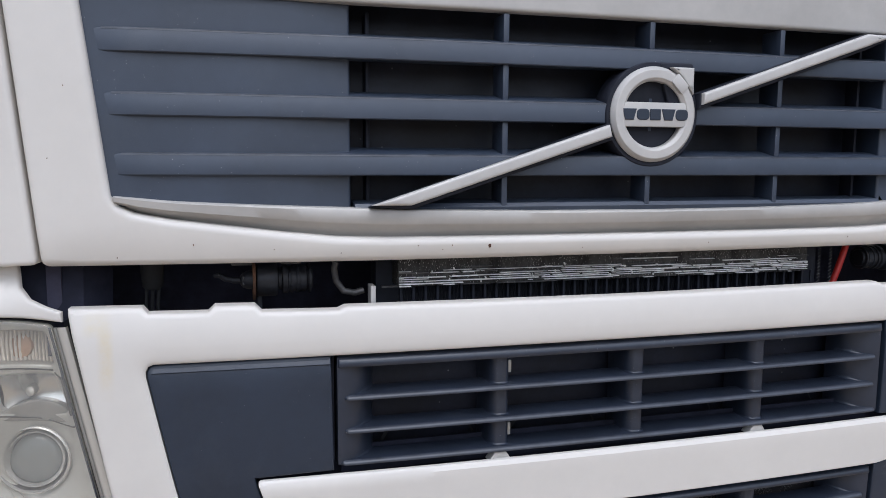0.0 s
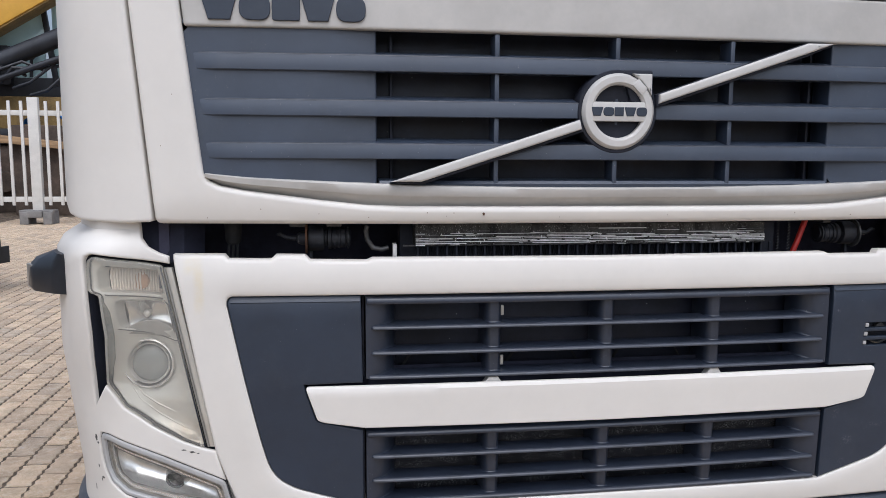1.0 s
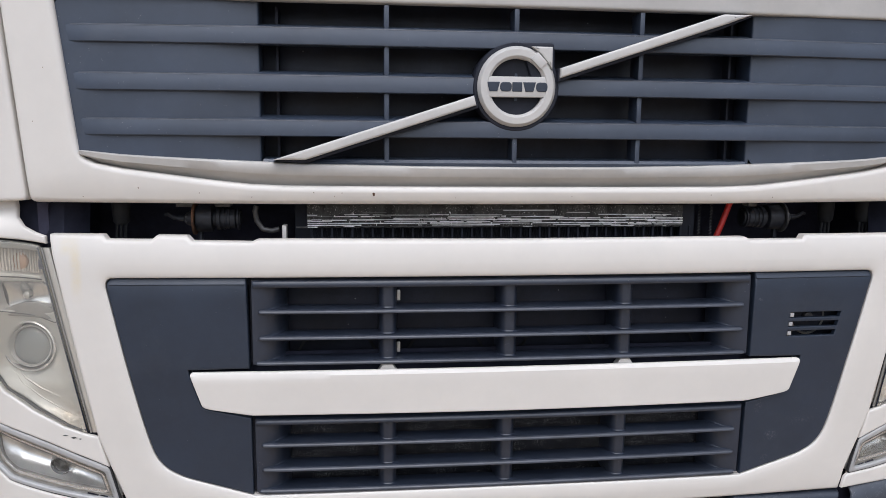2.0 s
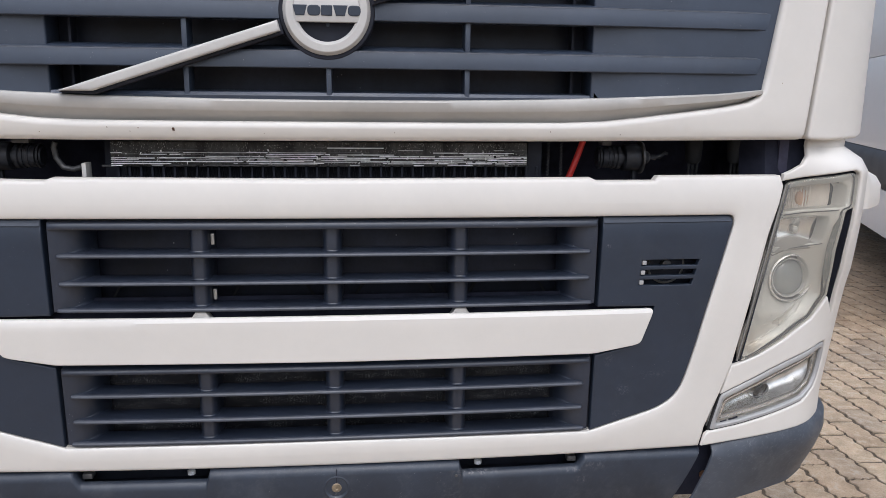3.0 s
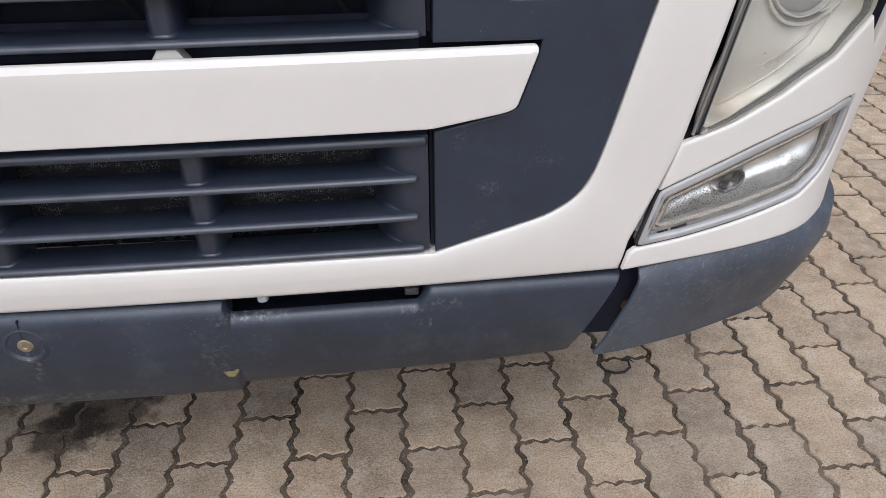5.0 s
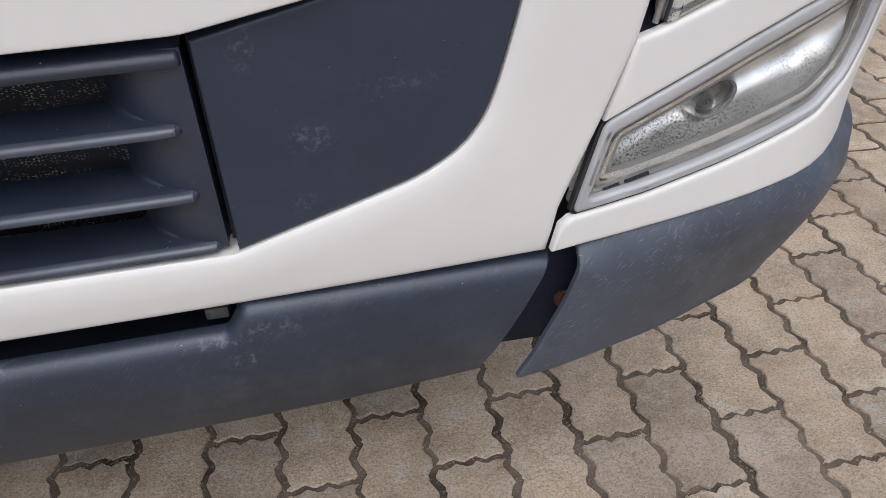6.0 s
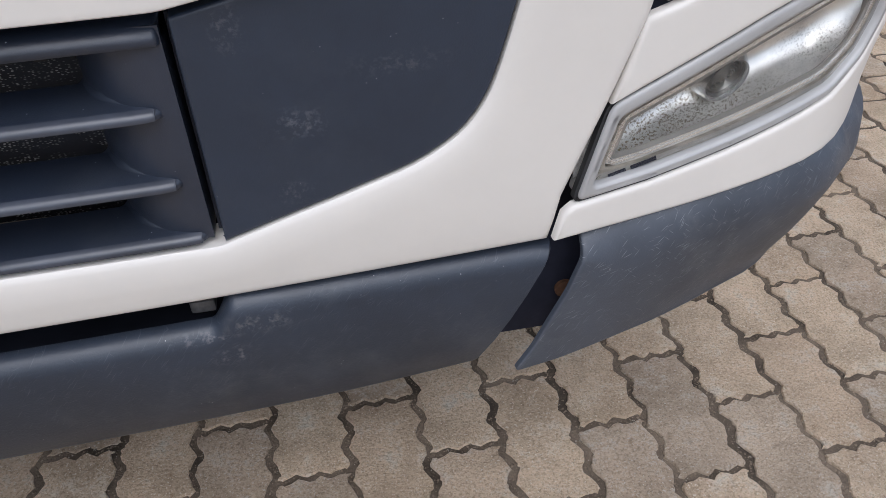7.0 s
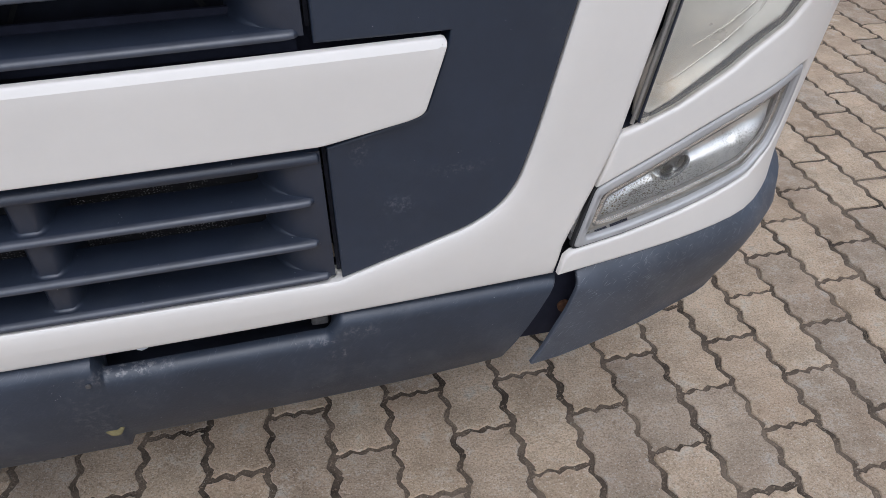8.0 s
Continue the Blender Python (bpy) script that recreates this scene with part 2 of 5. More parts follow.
GRAVEL = material("joint_gravel_grains", (0.2, 0.16, 0.122), 0.9, vary=0.3, scale=20, fine=200, per="island", spec=0.25)


def paver_material(name, per):
    """Worn concrete: sandy grain, pits, pale bloom, a tone of its own for each block, an oil stain and a dark patch."""
    mat = bpy.data.materials.new(name)
    mat.use_nodes = True
    nt = mat.node_tree
    link = nt.links.new
    b = nt.nodes["Principled BSDF"]
    geo = nt.nodes.new("ShaderNodeNewGeometry")

    def tex(scale, detail=5.0, rough=0.65):
        n = nt.nodes.new("ShaderNodeTexNoise")
        n.inputs["Scale"].default_value, n.inputs["Detail"].default_value, n.inputs["Roughness"].default_value = scale, detail, rough
        link(geo.outputs["Position"], n.inputs["Vector"])
        return n.outputs["Fac"]

    def span(v, lo, hi, a=0.0, c=1.0):
        r = nt.nodes.new("ShaderNodeMapRange")
        for k, x in ((1, lo), (2, hi), (3, a), (4, c)):
            r.inputs[k].default_value = x
        link(v, r.inputs[0])
        return r.outputs[0]

    def mixc(fac, a, c, kind="MIX"):
        m = nt.nodes.new("ShaderNodeMix")
        m.data_type, m.blend_type = "RGBA", kind
        for slot, v in ((0, fac), (6, a), (7, c)):
            if isinstance(v, tuple):
                m.inputs[slot].default_value = (*v, 1)
            elif isinstance(v, float):
                m.inputs[slot].default_value = v
            else:
                link(v, m.inputs[slot])
        return m.outputs[2]

    col = mixc(span(tex(11, 6, 0.7), 0.38, 0.62), (0.505, 0.418, 0.322), (0.72, 0.596, 0.462))
    col = mixc(span(tex(4.5, 4, 0.6), 0.35, 0.65), mixc(1.0, col, (0.84, 0.81, 0.79), "MULTIPLY"), col)
    col = mixc(span(tex(22, 6, 0.75), 0.53, 0.68), col, (0.62, 0.585, 0.525))
    col = mixc(span(tex(60, 5, 0.7), 0.6, 0.7), col, mixc(1.0, col, (0.62, 0.55, 0.48), "MULTIPLY"))
    col = mixc(span(tex(240, 4, 0.7), 0.36, 0.52), mixc(1.0, col, (0.62, 0.595, 0.56), "MULTIPLY"), col)
    col = mixc(span(tex(330, 2, 0.5), 0.6, 0.7), col, (0.68, 0.64, 0.57))
    if per == "object":
        src = nt.nodes.new("ShaderNodeObjectInfo").outputs["Random"]
    else:
        src = geo.outputs["Random Per Island"]
    tone = nt.nodes.new("ShaderNodeValToRGB")
    tone.color_ramp.elements[0].color, tone.color_ramp.elements[1].color = (0.83, 0.805, 0.775, 1), (1.14, 1.08, 0.98, 1)
    mid = tone.color_ramp.elements.new(0.55)
    mid.color = (1.02, 0.95, 0.86, 1)
    link(src, tone.inputs[0])
    col = mixc(1.0, col, tone.outputs[0], "MULTIPLY")
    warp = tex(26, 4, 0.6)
    # three blobs make the oil stain; the last is a separate dark patch
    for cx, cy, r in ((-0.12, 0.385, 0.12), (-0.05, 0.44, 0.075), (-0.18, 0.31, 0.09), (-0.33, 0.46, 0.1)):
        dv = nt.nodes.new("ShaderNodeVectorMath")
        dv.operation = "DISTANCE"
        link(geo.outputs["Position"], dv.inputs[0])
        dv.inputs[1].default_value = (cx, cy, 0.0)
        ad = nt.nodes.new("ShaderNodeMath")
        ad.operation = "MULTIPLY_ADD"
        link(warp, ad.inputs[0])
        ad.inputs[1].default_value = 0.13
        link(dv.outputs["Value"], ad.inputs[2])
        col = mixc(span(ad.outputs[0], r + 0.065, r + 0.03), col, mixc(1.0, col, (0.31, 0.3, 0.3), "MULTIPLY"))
    # browner, darker pavers within an uneven radius by the parked van
    far = nt.nodes.new("ShaderNodeVectorMath")
    far.operation = "DISTANCE"
    link(geo.outputs["Position"], far.inputs[0])
    far.inputs[1].default_value = (3.7, 3.5, 0.0)
    wob = nt.nodes.new("ShaderNodeMath")
    wob.operation = "MULTIPLY_ADD"
    link(tex(2.2, 5, 0.65), wob.inputs[0])
    wob.inputs[1].default_value = 1.2
    link(far.outputs["Value"], wob.inputs[2])
    col = mixc(span(wob.outputs[0], 2.9, 1.7), col, mixc(1.0, col, (0.70, 0.655, 0.61), "MULTIPLY"))
    link(col, b.inputs["Base Color"])
    b.inputs["Roughness"].default_value = 0.85
    b.inputs["Specular IOR Level"].default_value = 0.3
    bp = nt.nodes.new("ShaderNodeBump")
    bp.inputs["Strength"].default_value, bp.inputs["Distance"].default_value = 1.0, 0.008
    link(tex(125, 7, 0.8), bp.inputs["Height"])
    link(bp.outputs["Normal"], b.inputs["Normal"])
    return mat


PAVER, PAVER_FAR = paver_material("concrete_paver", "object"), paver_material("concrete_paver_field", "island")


# ---- mesh tools ----
def part(name, bm, mat, parent=None, label="", sharp=38, fix=True):
    """Links a bmesh as one mesh object, under its thing."""
    if fix:
        bmesh.ops.recalc_face_normals(bm, faces=bm.faces[:])
    me = bpy.data.meshes.new(name)
    bm.to_mesh(me)
    bm.free()
    me.materials.append(mat)
    me.shade_smooth()
    me.set_sharp_from_angle(angle=radians(sharp))
    ob = new(name, me)
    if parent is not None:
        ob.parent = parent
    if label:
        tagged(ob, label)
    return ob


def thing(name, label, category, group="", at=(0, 0, 0)):
    ob = new(name)
    ob.location = at
    return tagged(ob, label, category, group)


def resample(poly, step, closed=True):
    out = []
    n = len(poly)
    for i in range(n if closed else n - 1):
        a, b = Vector(poly[i]), Vector(poly[(i + 1) % n])
        k = max(1, int(round((b - a).length / step)))
        out += [tuple(a.lerp(b, j / k)) for j in range(k)]
    if not closed:
        out.append(tuple(poly[-1]))
    return out


def rounded(poly, r, n=5, skip=()):
    """Rounds the corners of a closed outline."""
    out = []
    m = len(poly)
    for i in range(m):
        p, a, b = Vector(poly[i]), Vector(poly[i - 1]), Vector(poly[(i + 1) % m])
        u, v = (a - p), (b - p)
        rr = min(r, 0.45 * u.length, 0.45 * v.length)
        if i in skip or rr < 1e-4:
            out.append(tuple(p))
            continue
        s, e = p + u.normalized() * rr, p + v.normalized() * rr
        for k in range(n + 1):
            t = k / n
            q = s * (1 - t) ** 2 + p * 2 * t * (1 - t) + e * t * t
            out.append(tuple(q))
    return out


def area(poly):
    return 0.5 * sum(poly[i - 1][0] * poly[i][1] - poly[i][0] * poly[i - 1][1] for i in range(len(poly)))


def inset(poly, d):
    """Moves each corner to the left of the outline's way by d."""
    out = []
    n = len(poly)
    for i in range(n):
        p, a, b = Vector(poly[i]), Vector(poly[i - 1]), Vector(poly[(i + 1) % n])
        e1, e2 = (p - a), (b - p)
        if e1.length < 1e-9 or e2.length < 1e-9:
            out.append(tuple(p))
            continue
        e1.normalize(), e2.normalize()
        n1, n2 = Vector((-e1.y, e1.x)), Vector((-e2.y, e2.x))
        m = (n1 + n2) / max(0.5, 1 + n1.dot(n2))
        out.append(tuple(p + m * d))
    return out


def inside(P, poly):
    """Which of the points P lie in the outline."""
    q = np.array(poly)
    x, y = P[:, 0][:, None], P[:, 1][:, None]
    x1, y1 = q[:, 0][None], q[:, 1][None]
    x2, y2 = np.roll(x1, -1, 1), np.roll(y1, -1, 1)
    cut = ((y1 > y) != (y2 > y)) & (x < (x2 - x1) * (y - y1) / (y2 - y1 + 1e-15) + x1)
    return cut.sum(1) % 2 == 1


def panel(outer, holes, at, r=0.006, depth=0.02, step=0.03, hole_r=None, hole_depth=None, flat=0.003, squash=1.0):
    """A shell over an outline with holes. Its edges roll over by r and turn back by depth. at(u, v, d) gives the place d under the surface."""
    loops = []
    for k, poly in enumerate([outer, *holes]):
        p = resample(poly, step)
        if (area(p) > 0) != (k == 0):
            p = p[::-1]
        loops.append(p)
    bm = bmesh.new()
    hr = r if hole_r is None else hole_r
    hd = depth if hole_depth is None else hole_depth
    rims = []
    for k, p in enumerate(loops):
        rims.append(inset(p, (hr if k else r) + flat))
    pts = [Vector(q) for rim in rims for q in rim]
    edges, base = [], 0
    for rim in rims:
        m = len(rim)
        edges += [(base + i, base + (i + 1) % m) for i in range(m)]
        base += m
    A = np.array(rims[0])
    gu, gv = np.meshgrid(np.arange(A[:, 0].min() + step / 2, A[:, 0].max(), step), np.arange(A[:, 1].min() + step / 2, A[:, 1].max(), step))
    G = np.stack([gu.ravel(), gv.ravel()], 1)
    if len(G):
        keep = inside(G, rims[0])
        for h in rims[1:]:
            keep &= ~inside(G, h)
        G = G[keep]
        B = np.array([tuple(q) for q in pts])
        if len(G):
            near = np.min(np.hypot(G[:, None, 0] - B[None, :, 0], G[:, None, 1] - B[None, :, 1]), 1)
            G = G[near > 0.5 * step]
    cv, ce, cf, ov, oe, of = delaunay_2d_cdt(pts + [Vector(q) for q in G], edges, [], 0, 1e-7)
    C = np.array([tuple(q) for q in cv])
    vs = [bm.verts.new(at(q.x, q.y, 0.0)) for q in cv]
    index = {}
    for new_i, olds in enumerate(ov):
        for o in olds:
            index[o] = new_i
    mids = np.array([np.mean(C[list(f)], 0) for f in cf])
    ok = inside(mids, rims[0])
    for h in rims[1:]:
        ok &= ~inside(mids, h)
    for f, good in zip(cf, ok):
        if good:
            bm.faces.new([vs[i] for i in f])
    base = 0
    for k, p in enumerate(loops):
        rr, dd = (hr, hd) if k else (r, depth)
        ring = [vs[index[base + i]] for i in range(len(p))]
        base += len(p)
        sq = squash if k else 1.0
        stages = [(rr * (1 - math.sin(a)), sq * rr * (1 - math.cos(a))) for a in (0.45, 0.9, 1.25, math.pi / 2)] if rr > 0 else []
        if flat:
            stages.insert(0, (rr, 0.0))
        if dd > rr:
            stages.append((0.0, dd))
        for off, deep in stages:
            q = inset(p, off)
            nxt = [bm.verts.new(at(u, v, deep)) for u, v in q]
            for i in range(len(p)):
                j = (i + 1) % len(p)
                if ring[i] is not ring[j]:
                    try:
                        bm.faces.new((ring[i], ring[j], nxt[j], nxt[i]))
                    except ValueError:
                        pass
            ring = nxt
    return bm


def fleck(poly, at):
    """A thin raised flake over a small outline."""
    bm = bmesh.new()
    low = [bm.verts.new(at(u, v, 0.0002)) for u, v in poly]
    top = [bm.verts.new(at(u, v, -0.0004)) for u, v in poly]
    bm.faces.new(top)
    for i in range(len(poly)):
        j = (i + 1) % len(poly)
        bm.faces.new((low[i], low[j], top[j], top[i]))
    return bm


def loft(rings, closed=True, caps=False):
    bm = bmesh.new()
    rows = [[bm.verts.new(p) for p in r] for r in rings]
    for a, b in zip(rows, rows[1:]):
        for i in range(len(a) if closed else len(a) - 1):
            j = (i + 1) % len(a)
            bm.faces.new((a[i], a[j], b[j], b[i]))
    if caps:
        bm.faces.new(rows[0]), bm.faces.new(rows[-1])
    return bm


def tube(points, radius, sides=10, bm=None):
    """A round rod along a line of points."""
    pts = [Vector(p) for p in points]
    rings = []
    for i, p in enumerate(pts):
        d = (pts[min(i + 1, len(pts) - 1)] - pts[max(i - 1, 0)]).normalized()
        a = d.orthogonal().normalized() if i == 0 else (a - d * a.dot(d)).normalized()
        b = d.cross(a)
        rad = radius[i] if isinstance(radius, (list, tuple)) else radius
        rings.append([p + (a * math.cos(t) + b * math.sin(t)) * rad for t in [k * math.tau / sides for k in range(sides)]])
    return loft(rings, True, True)


def lathe(profile, m, sides=32, cap=False):
    """Turns a profile of (radius, height) round the z axis of the pose m."""
    rings = [[m @ Vector((r * math.cos(t), r * math.sin(t), h)) for t in [k * math.tau / sides for k in range(sides)]] for r, h in profile]
    return loft(rings, True, cap)


def block(size, at=(0, 0, 0), bevel=0.004, m=None, segs=2):
    bm = bmesh.new()
    bmesh.ops.create_cube(bm, size=1.0)
    bmesh.ops.scale(bm, vec=size, verts=bm.verts)
    if bevel:
        bmesh.ops.bevel(bm, geom=bm.edges[:], offset=bevel, segments=segs, affect="EDGES", profile=0.6)
    bmesh.ops.transform(bm, matrix=Matrix.Translation(at) @ (m or Matrix()), verts=bm.verts)
    return bm


def sweep_x(x0, x1, profile, yoff, n=24, taper=0.0):
    """A closed profile of (y, z) drawn along x over the curved front; taper shrinks its ends."""
    rings = []
    zc = sum(p[1] for p in profile) / len(profile)
    yc = max(p[0] for p in profile)
    xs_ = [x0 + (x1 - x0) * i / n for i in range(n + 1)]
    if taper:
        cut = [taper * f for f in (0.03, 0.1, 0.22, 0.4, 0.65, 1.0)]
        xs_ = [x0] + [x0 + c for c in cut] + [x for x in xs_ if x0 + 2 * taper < x < x1 - 2 * taper] + [x1 - c for c in cut[::-1]] + [x1]
    for x in xs_:
        k = 1.0
        if taper:
            e = min(1.0, min(x - x0, x1 - x) / taper)
            k = 0.78 + 0.22 * math.sqrt(max(0.0, 1 - (1 - e) ** 2))
        rings.append([(x, yoff(x, z) + yc + (y - yc) * k, zc + (z - zc) * (0.4 + 0.6 * k)) for y, z in profile])
    return loft(rings, True, True)


# ---- the cab's surfaces ----
def ysurf(x, z):
    lean = 0.012 * min(1.0, max(0.0, (0.85 - z) / 0.3))
    return -0.022 + 0.03 * (abs(x) / 0.92) ** 2 + lean


def front(u, v, d):
    return Vector((u, ysurf(u, v) + d, v))


def smooth_line(pts, n=12):
    P = np.array(pts, float)
    out = []
    for i in range(len(P) - 1):
        p0, p1, p2, p3 = P[max(i - 1, 0)], P[i], P[i + 1], P[min(i + 2, len(P) - 1)]
        for k in range(n):
            t = k / n
            out.append(0.5 * (2 * p1 + (p2 - p0) * t + (2 * p0 - 5 * p1 + 4 * p2 - p3) * t * t + (3 * p1 - p0 - 3 * p2 + p3) * t ** 3))
    out.append(P[-1])
    return np.array(out)


def plan_curve(pts):
    line = smooth_line(pts)
    run = np.concatenate([[0], np.cumsum(np.hypot(*np.diff(line, axis=0).T))])

    def place(s, off):
        x, y = np.interp(s, run, line[:, 0]), np.interp(s, run, line[:, 1])
        tx = np.interp(s + 0.004, run, line[:, 0]) - np.interp(s - 0.004, run, line[:, 0])
        ty = np.interp(s + 0.004, run, line[:, 1]) - np.interp(s - 0.004, run, line[:, 1])
        l = math.hypot(tx, ty) + 1e-9
        return x, y, ty / l, -tx / l
    return place


LOW = plan_curve([(0.70, 0.0), (0.80, 0.008), (0.92, 0.02), (1.0, 0.035), (1.05, 0.055), (1.09, 0.088), (1.12, 0.125), (1.15, 0.18), (1.172, 0.26), (1.187, 0.4), (1.195, 0.6), (1.2, 1.0), (1.2, 1.6)])
UP = plan_curve([(0.90, 0.0), (0.94, 0.006), (1.0, 0.013), (1.06, 0.035), (1.10, 0.06), (1.13, 0.1), (1.15, 0.15), (1.165, 0.2), (1.18, 0.3), (1.195, 0.5), (1.2, 1.0), (1.2, 1.9)])


def low_corner(side):
    def at(s, z, d):
        x, y, nx, ny = LOW(s, 0)
        flare = min(max((z - 0.6) / 0.3, 0), 1) * min(max((x - 0.98) / 0.12, 0), 1) * 0.032
        tuck = 0.0
        if z > 1.115:
            t = min(1.0, (z - 1.115) / 0.045)
            tuck = 0.05 * t * t * min(1.0, max(0.25, (s - 0.22) / 0.12))
        g = flare - d - tuck
        a, b = min(max((x - 0.94) / 0.13, 0), 1), min(max((z - 0.78) / 0.28, 0), 1)
        c = min(max((s - 0.39) / 0.08, 0), 1)
        lean = 0.042 * a * a * (3 - 2 * a) * b * b * (3 - 2 * b) * (1 - c * c * (3 - 2 * c))
        return Vector((side * (x + nx * g), y + ny * g - lean, z))
    return at


def up_corner(side):
    def at(s, z, d):
        x, y, nx, ny = UP(s, 0)
        return Vector((side * (x - nx * d), y - ny * d, z))
    return at

# ---- the lorry ----
truck = thing("truck", "white lorry cab with dark grey plastic grilles, parked on paving", "truck")


def mirror(poly):
    return [(-x, z) for x, z in poly][::-1]


# hood with its opening for the grille
CHIN_LOW = [(-0.835, 1.262), (-0.816, 1.252), (-0.765, 1.242), (-0.688, 1.232), (-0.609, 1.222), (-0.526, 1.213), (-0.45, 1.210), (-0.25, 1.209), (0.0, 1.209)]
CHIN_TOP = [(-0.846, 1.277), (-0.765, 1.269), (-0.69, 1.265), (-0.55, 1.259), (-0.41, 1.254), (-0.2, 1.250), (0.0, 1.249)]


def both(half):
    return half + [(-x, z) for x, z in half[::-1][1:]]


hood_out = [(-0.941, 1.176), (-0.45, 1.173), (0.0, 1.173), (0.45, 1.174), (0.952, 1.179), (1.003, 1.78), (-0.992, 1.78)]


def skewed(poly):
    """The right-hand end stands 7 mm further out than the left."""
    return [(x + (0.007 + 0.03 * max(0.0, z - 1.277)) * min(1.0, max(0.0, (x - 0.5015) / 0.3)), z) for x, z in poly]


hood_hole = skewed(both([(-0.887, 1.66), (-0.877, 1.557), (-0.846, 1.277)] + CHIN_LOW))


def hood_at(u, v, d):
    p = front(u, v, d)
    if v < 1.2:
        p.y += 0.012 * ((1.2 - v) / 0.027) ** 2
    return p


hood = part("hood", panel(rounded(hood_out, 0.012, skip=(1, 2, 3)), [hood_hole], hood_at, 0.007, 0.05, 0.035, 0.01, 0.03), WHITE, truck, "white painted hood panel with rust specks")

crng = random.Random(11)
for x, z, r in ((-0.283, 1.194, 0.0035), (-0.62, 1.196, 0.0018), (-0.52, 1.188, 0.0015), (-0.40, 1.197, 0.002), (-0.36, 1.19, 0.0015), (-0.345, 1.1965, 0.002), (-0.735, 1.205, 0.0018), (0.12, 1.19, 0.0014), (0.42, 1.193, 0.0016), (0.56, 1.188, 0.0014), (-0.84, 1.188, 0.0014), (-0.9, 1.43, 0.0015), (-0.925, 1.33, 0.0015), (0.89, 1.29, 0.0014), (-0.12, 1.187, 0.0013)):
    r *= 0.9 if r > 0.003 else 0.6
    blob = [(x + r * crng.uniform(0.5, 1.1) * math.cos(a), z + 1.4 * r * crng.uniform(0.5, 1.1) * math.sin(a)) for a in np.linspace(0, math.tau, 9, endpoint=False)]
    part("rust_chip", fleck(blob, hood_at), RUST, hood)

# silver chin trim below the grille
xs = np.linspace(-0.842, 0.849, 97)
lo = skewed(both(CHIN_LOW))
hi = skewed(both(CHIN_TOP))
zl = np.interp(xs, [p[0] for p in lo], [p[1] for p in lo])
zh = np.interp(xs, [p[0] for p in hi], [p[1] for p in hi])
rings = []
for k, (f, dy) in enumerate(((1.0, 0.03), (1.0, 0.004), (0.97, -0.001), (0.9, -0.003), (0.5, -0.002), (0.44, 0.0), (0.12, 0.021), (0.0, 0.025), (0.0, 0.036))):
    rings.append([(x, ysurf(x, 1.25) + dy * (1.0 if zh[i] - zl[i] > 0.012 else 0.6), zl[i] + (zh[i] - zl[i]) * f) for i, x in enumerate(xs)])
part("chin_trim", loft(rings, False), SILVER, truck, "silver painted trim under the grille")

# silver plate over the grille with five dark raised blocks
plate = panel(rounded([(-0.874, 1.561), (0.874, 1.561), (0.884, 1.655), (-0.884, 1.655)], 0.006), [], lambda u, v, d: front(u, v, d + 0.004), 0.005, 0.02, 0.05)
plate_ob = part("name_plate", plate, SILVER, truck, "silver painted plate above the grille")


def badge_shapes(name, xs_, widths, z, h, y_at, mat, parent, depth):
    """Five plain solid shapes in a row."""
    for k, (x, w) in enumerate(zip(xs_, widths)):
        if k in (0, 3):
            poly = [(x - 0.3 * w, z - h / 2), (x + 0.3 * w, z - h / 2), (x + w / 2, z + h / 2), (x - w / 2, z + h / 2)]
        else:
            poly = rounded([(x - w / 2, z - h / 2), (x + w / 2, z - h / 2), (x + w / 2, z + h / 2), (x - w / 2, z + h / 2)], 0.1 * w if k == 2 else 0.42 * w)
        part(name, panel(poly, [], lambda u, v, d: Vector((u, y_at(u) + d, v)), 0.0012, depth, 0.02, flat=0.001), mat, parent)


badge_shapes("badge_block", (-0.806, -0.738, -0.678, -0.616, -0.552), (0.070, 0.060, 0.054, 0.066, 0.058), 1.598, 0.048, lambda u: ysurf(u, 1.6) - 0.001, DARK, plate_ob, 0.006)

# upper grille: side fields, slats, uprights and the dark duct behind
grille = part("upper_grille", panel(rounded([(-0.886, 1.575), (-0.85, 1.262), (-0.69, 1.25), (-0.5015, 1.242), (-0.5015, 1.575)], 0.004), [], lambda u, v, d: front(u, v, d + 0.0125 + 0.010 * max(0, min(1, (u + 0.6) / 0.1))), 0.004, 0.06, 0.04),
              GRILLE, truck, "dark grey plastic radiator grille")
part("side_field", panel(rounded(skewed([(0.5015, 1.242), (0.69, 1.25), (0.85, 1.262), (0.886, 1.575), (0.5015, 1.575)]), 0.004), [], lambda u, v, d: front(u, v, d + 0.0125 + 0.010 * max(0, min(1, (0.6 - u) / 0.1))), 0.004, 0.06, 0.04), GRILLE, grille)
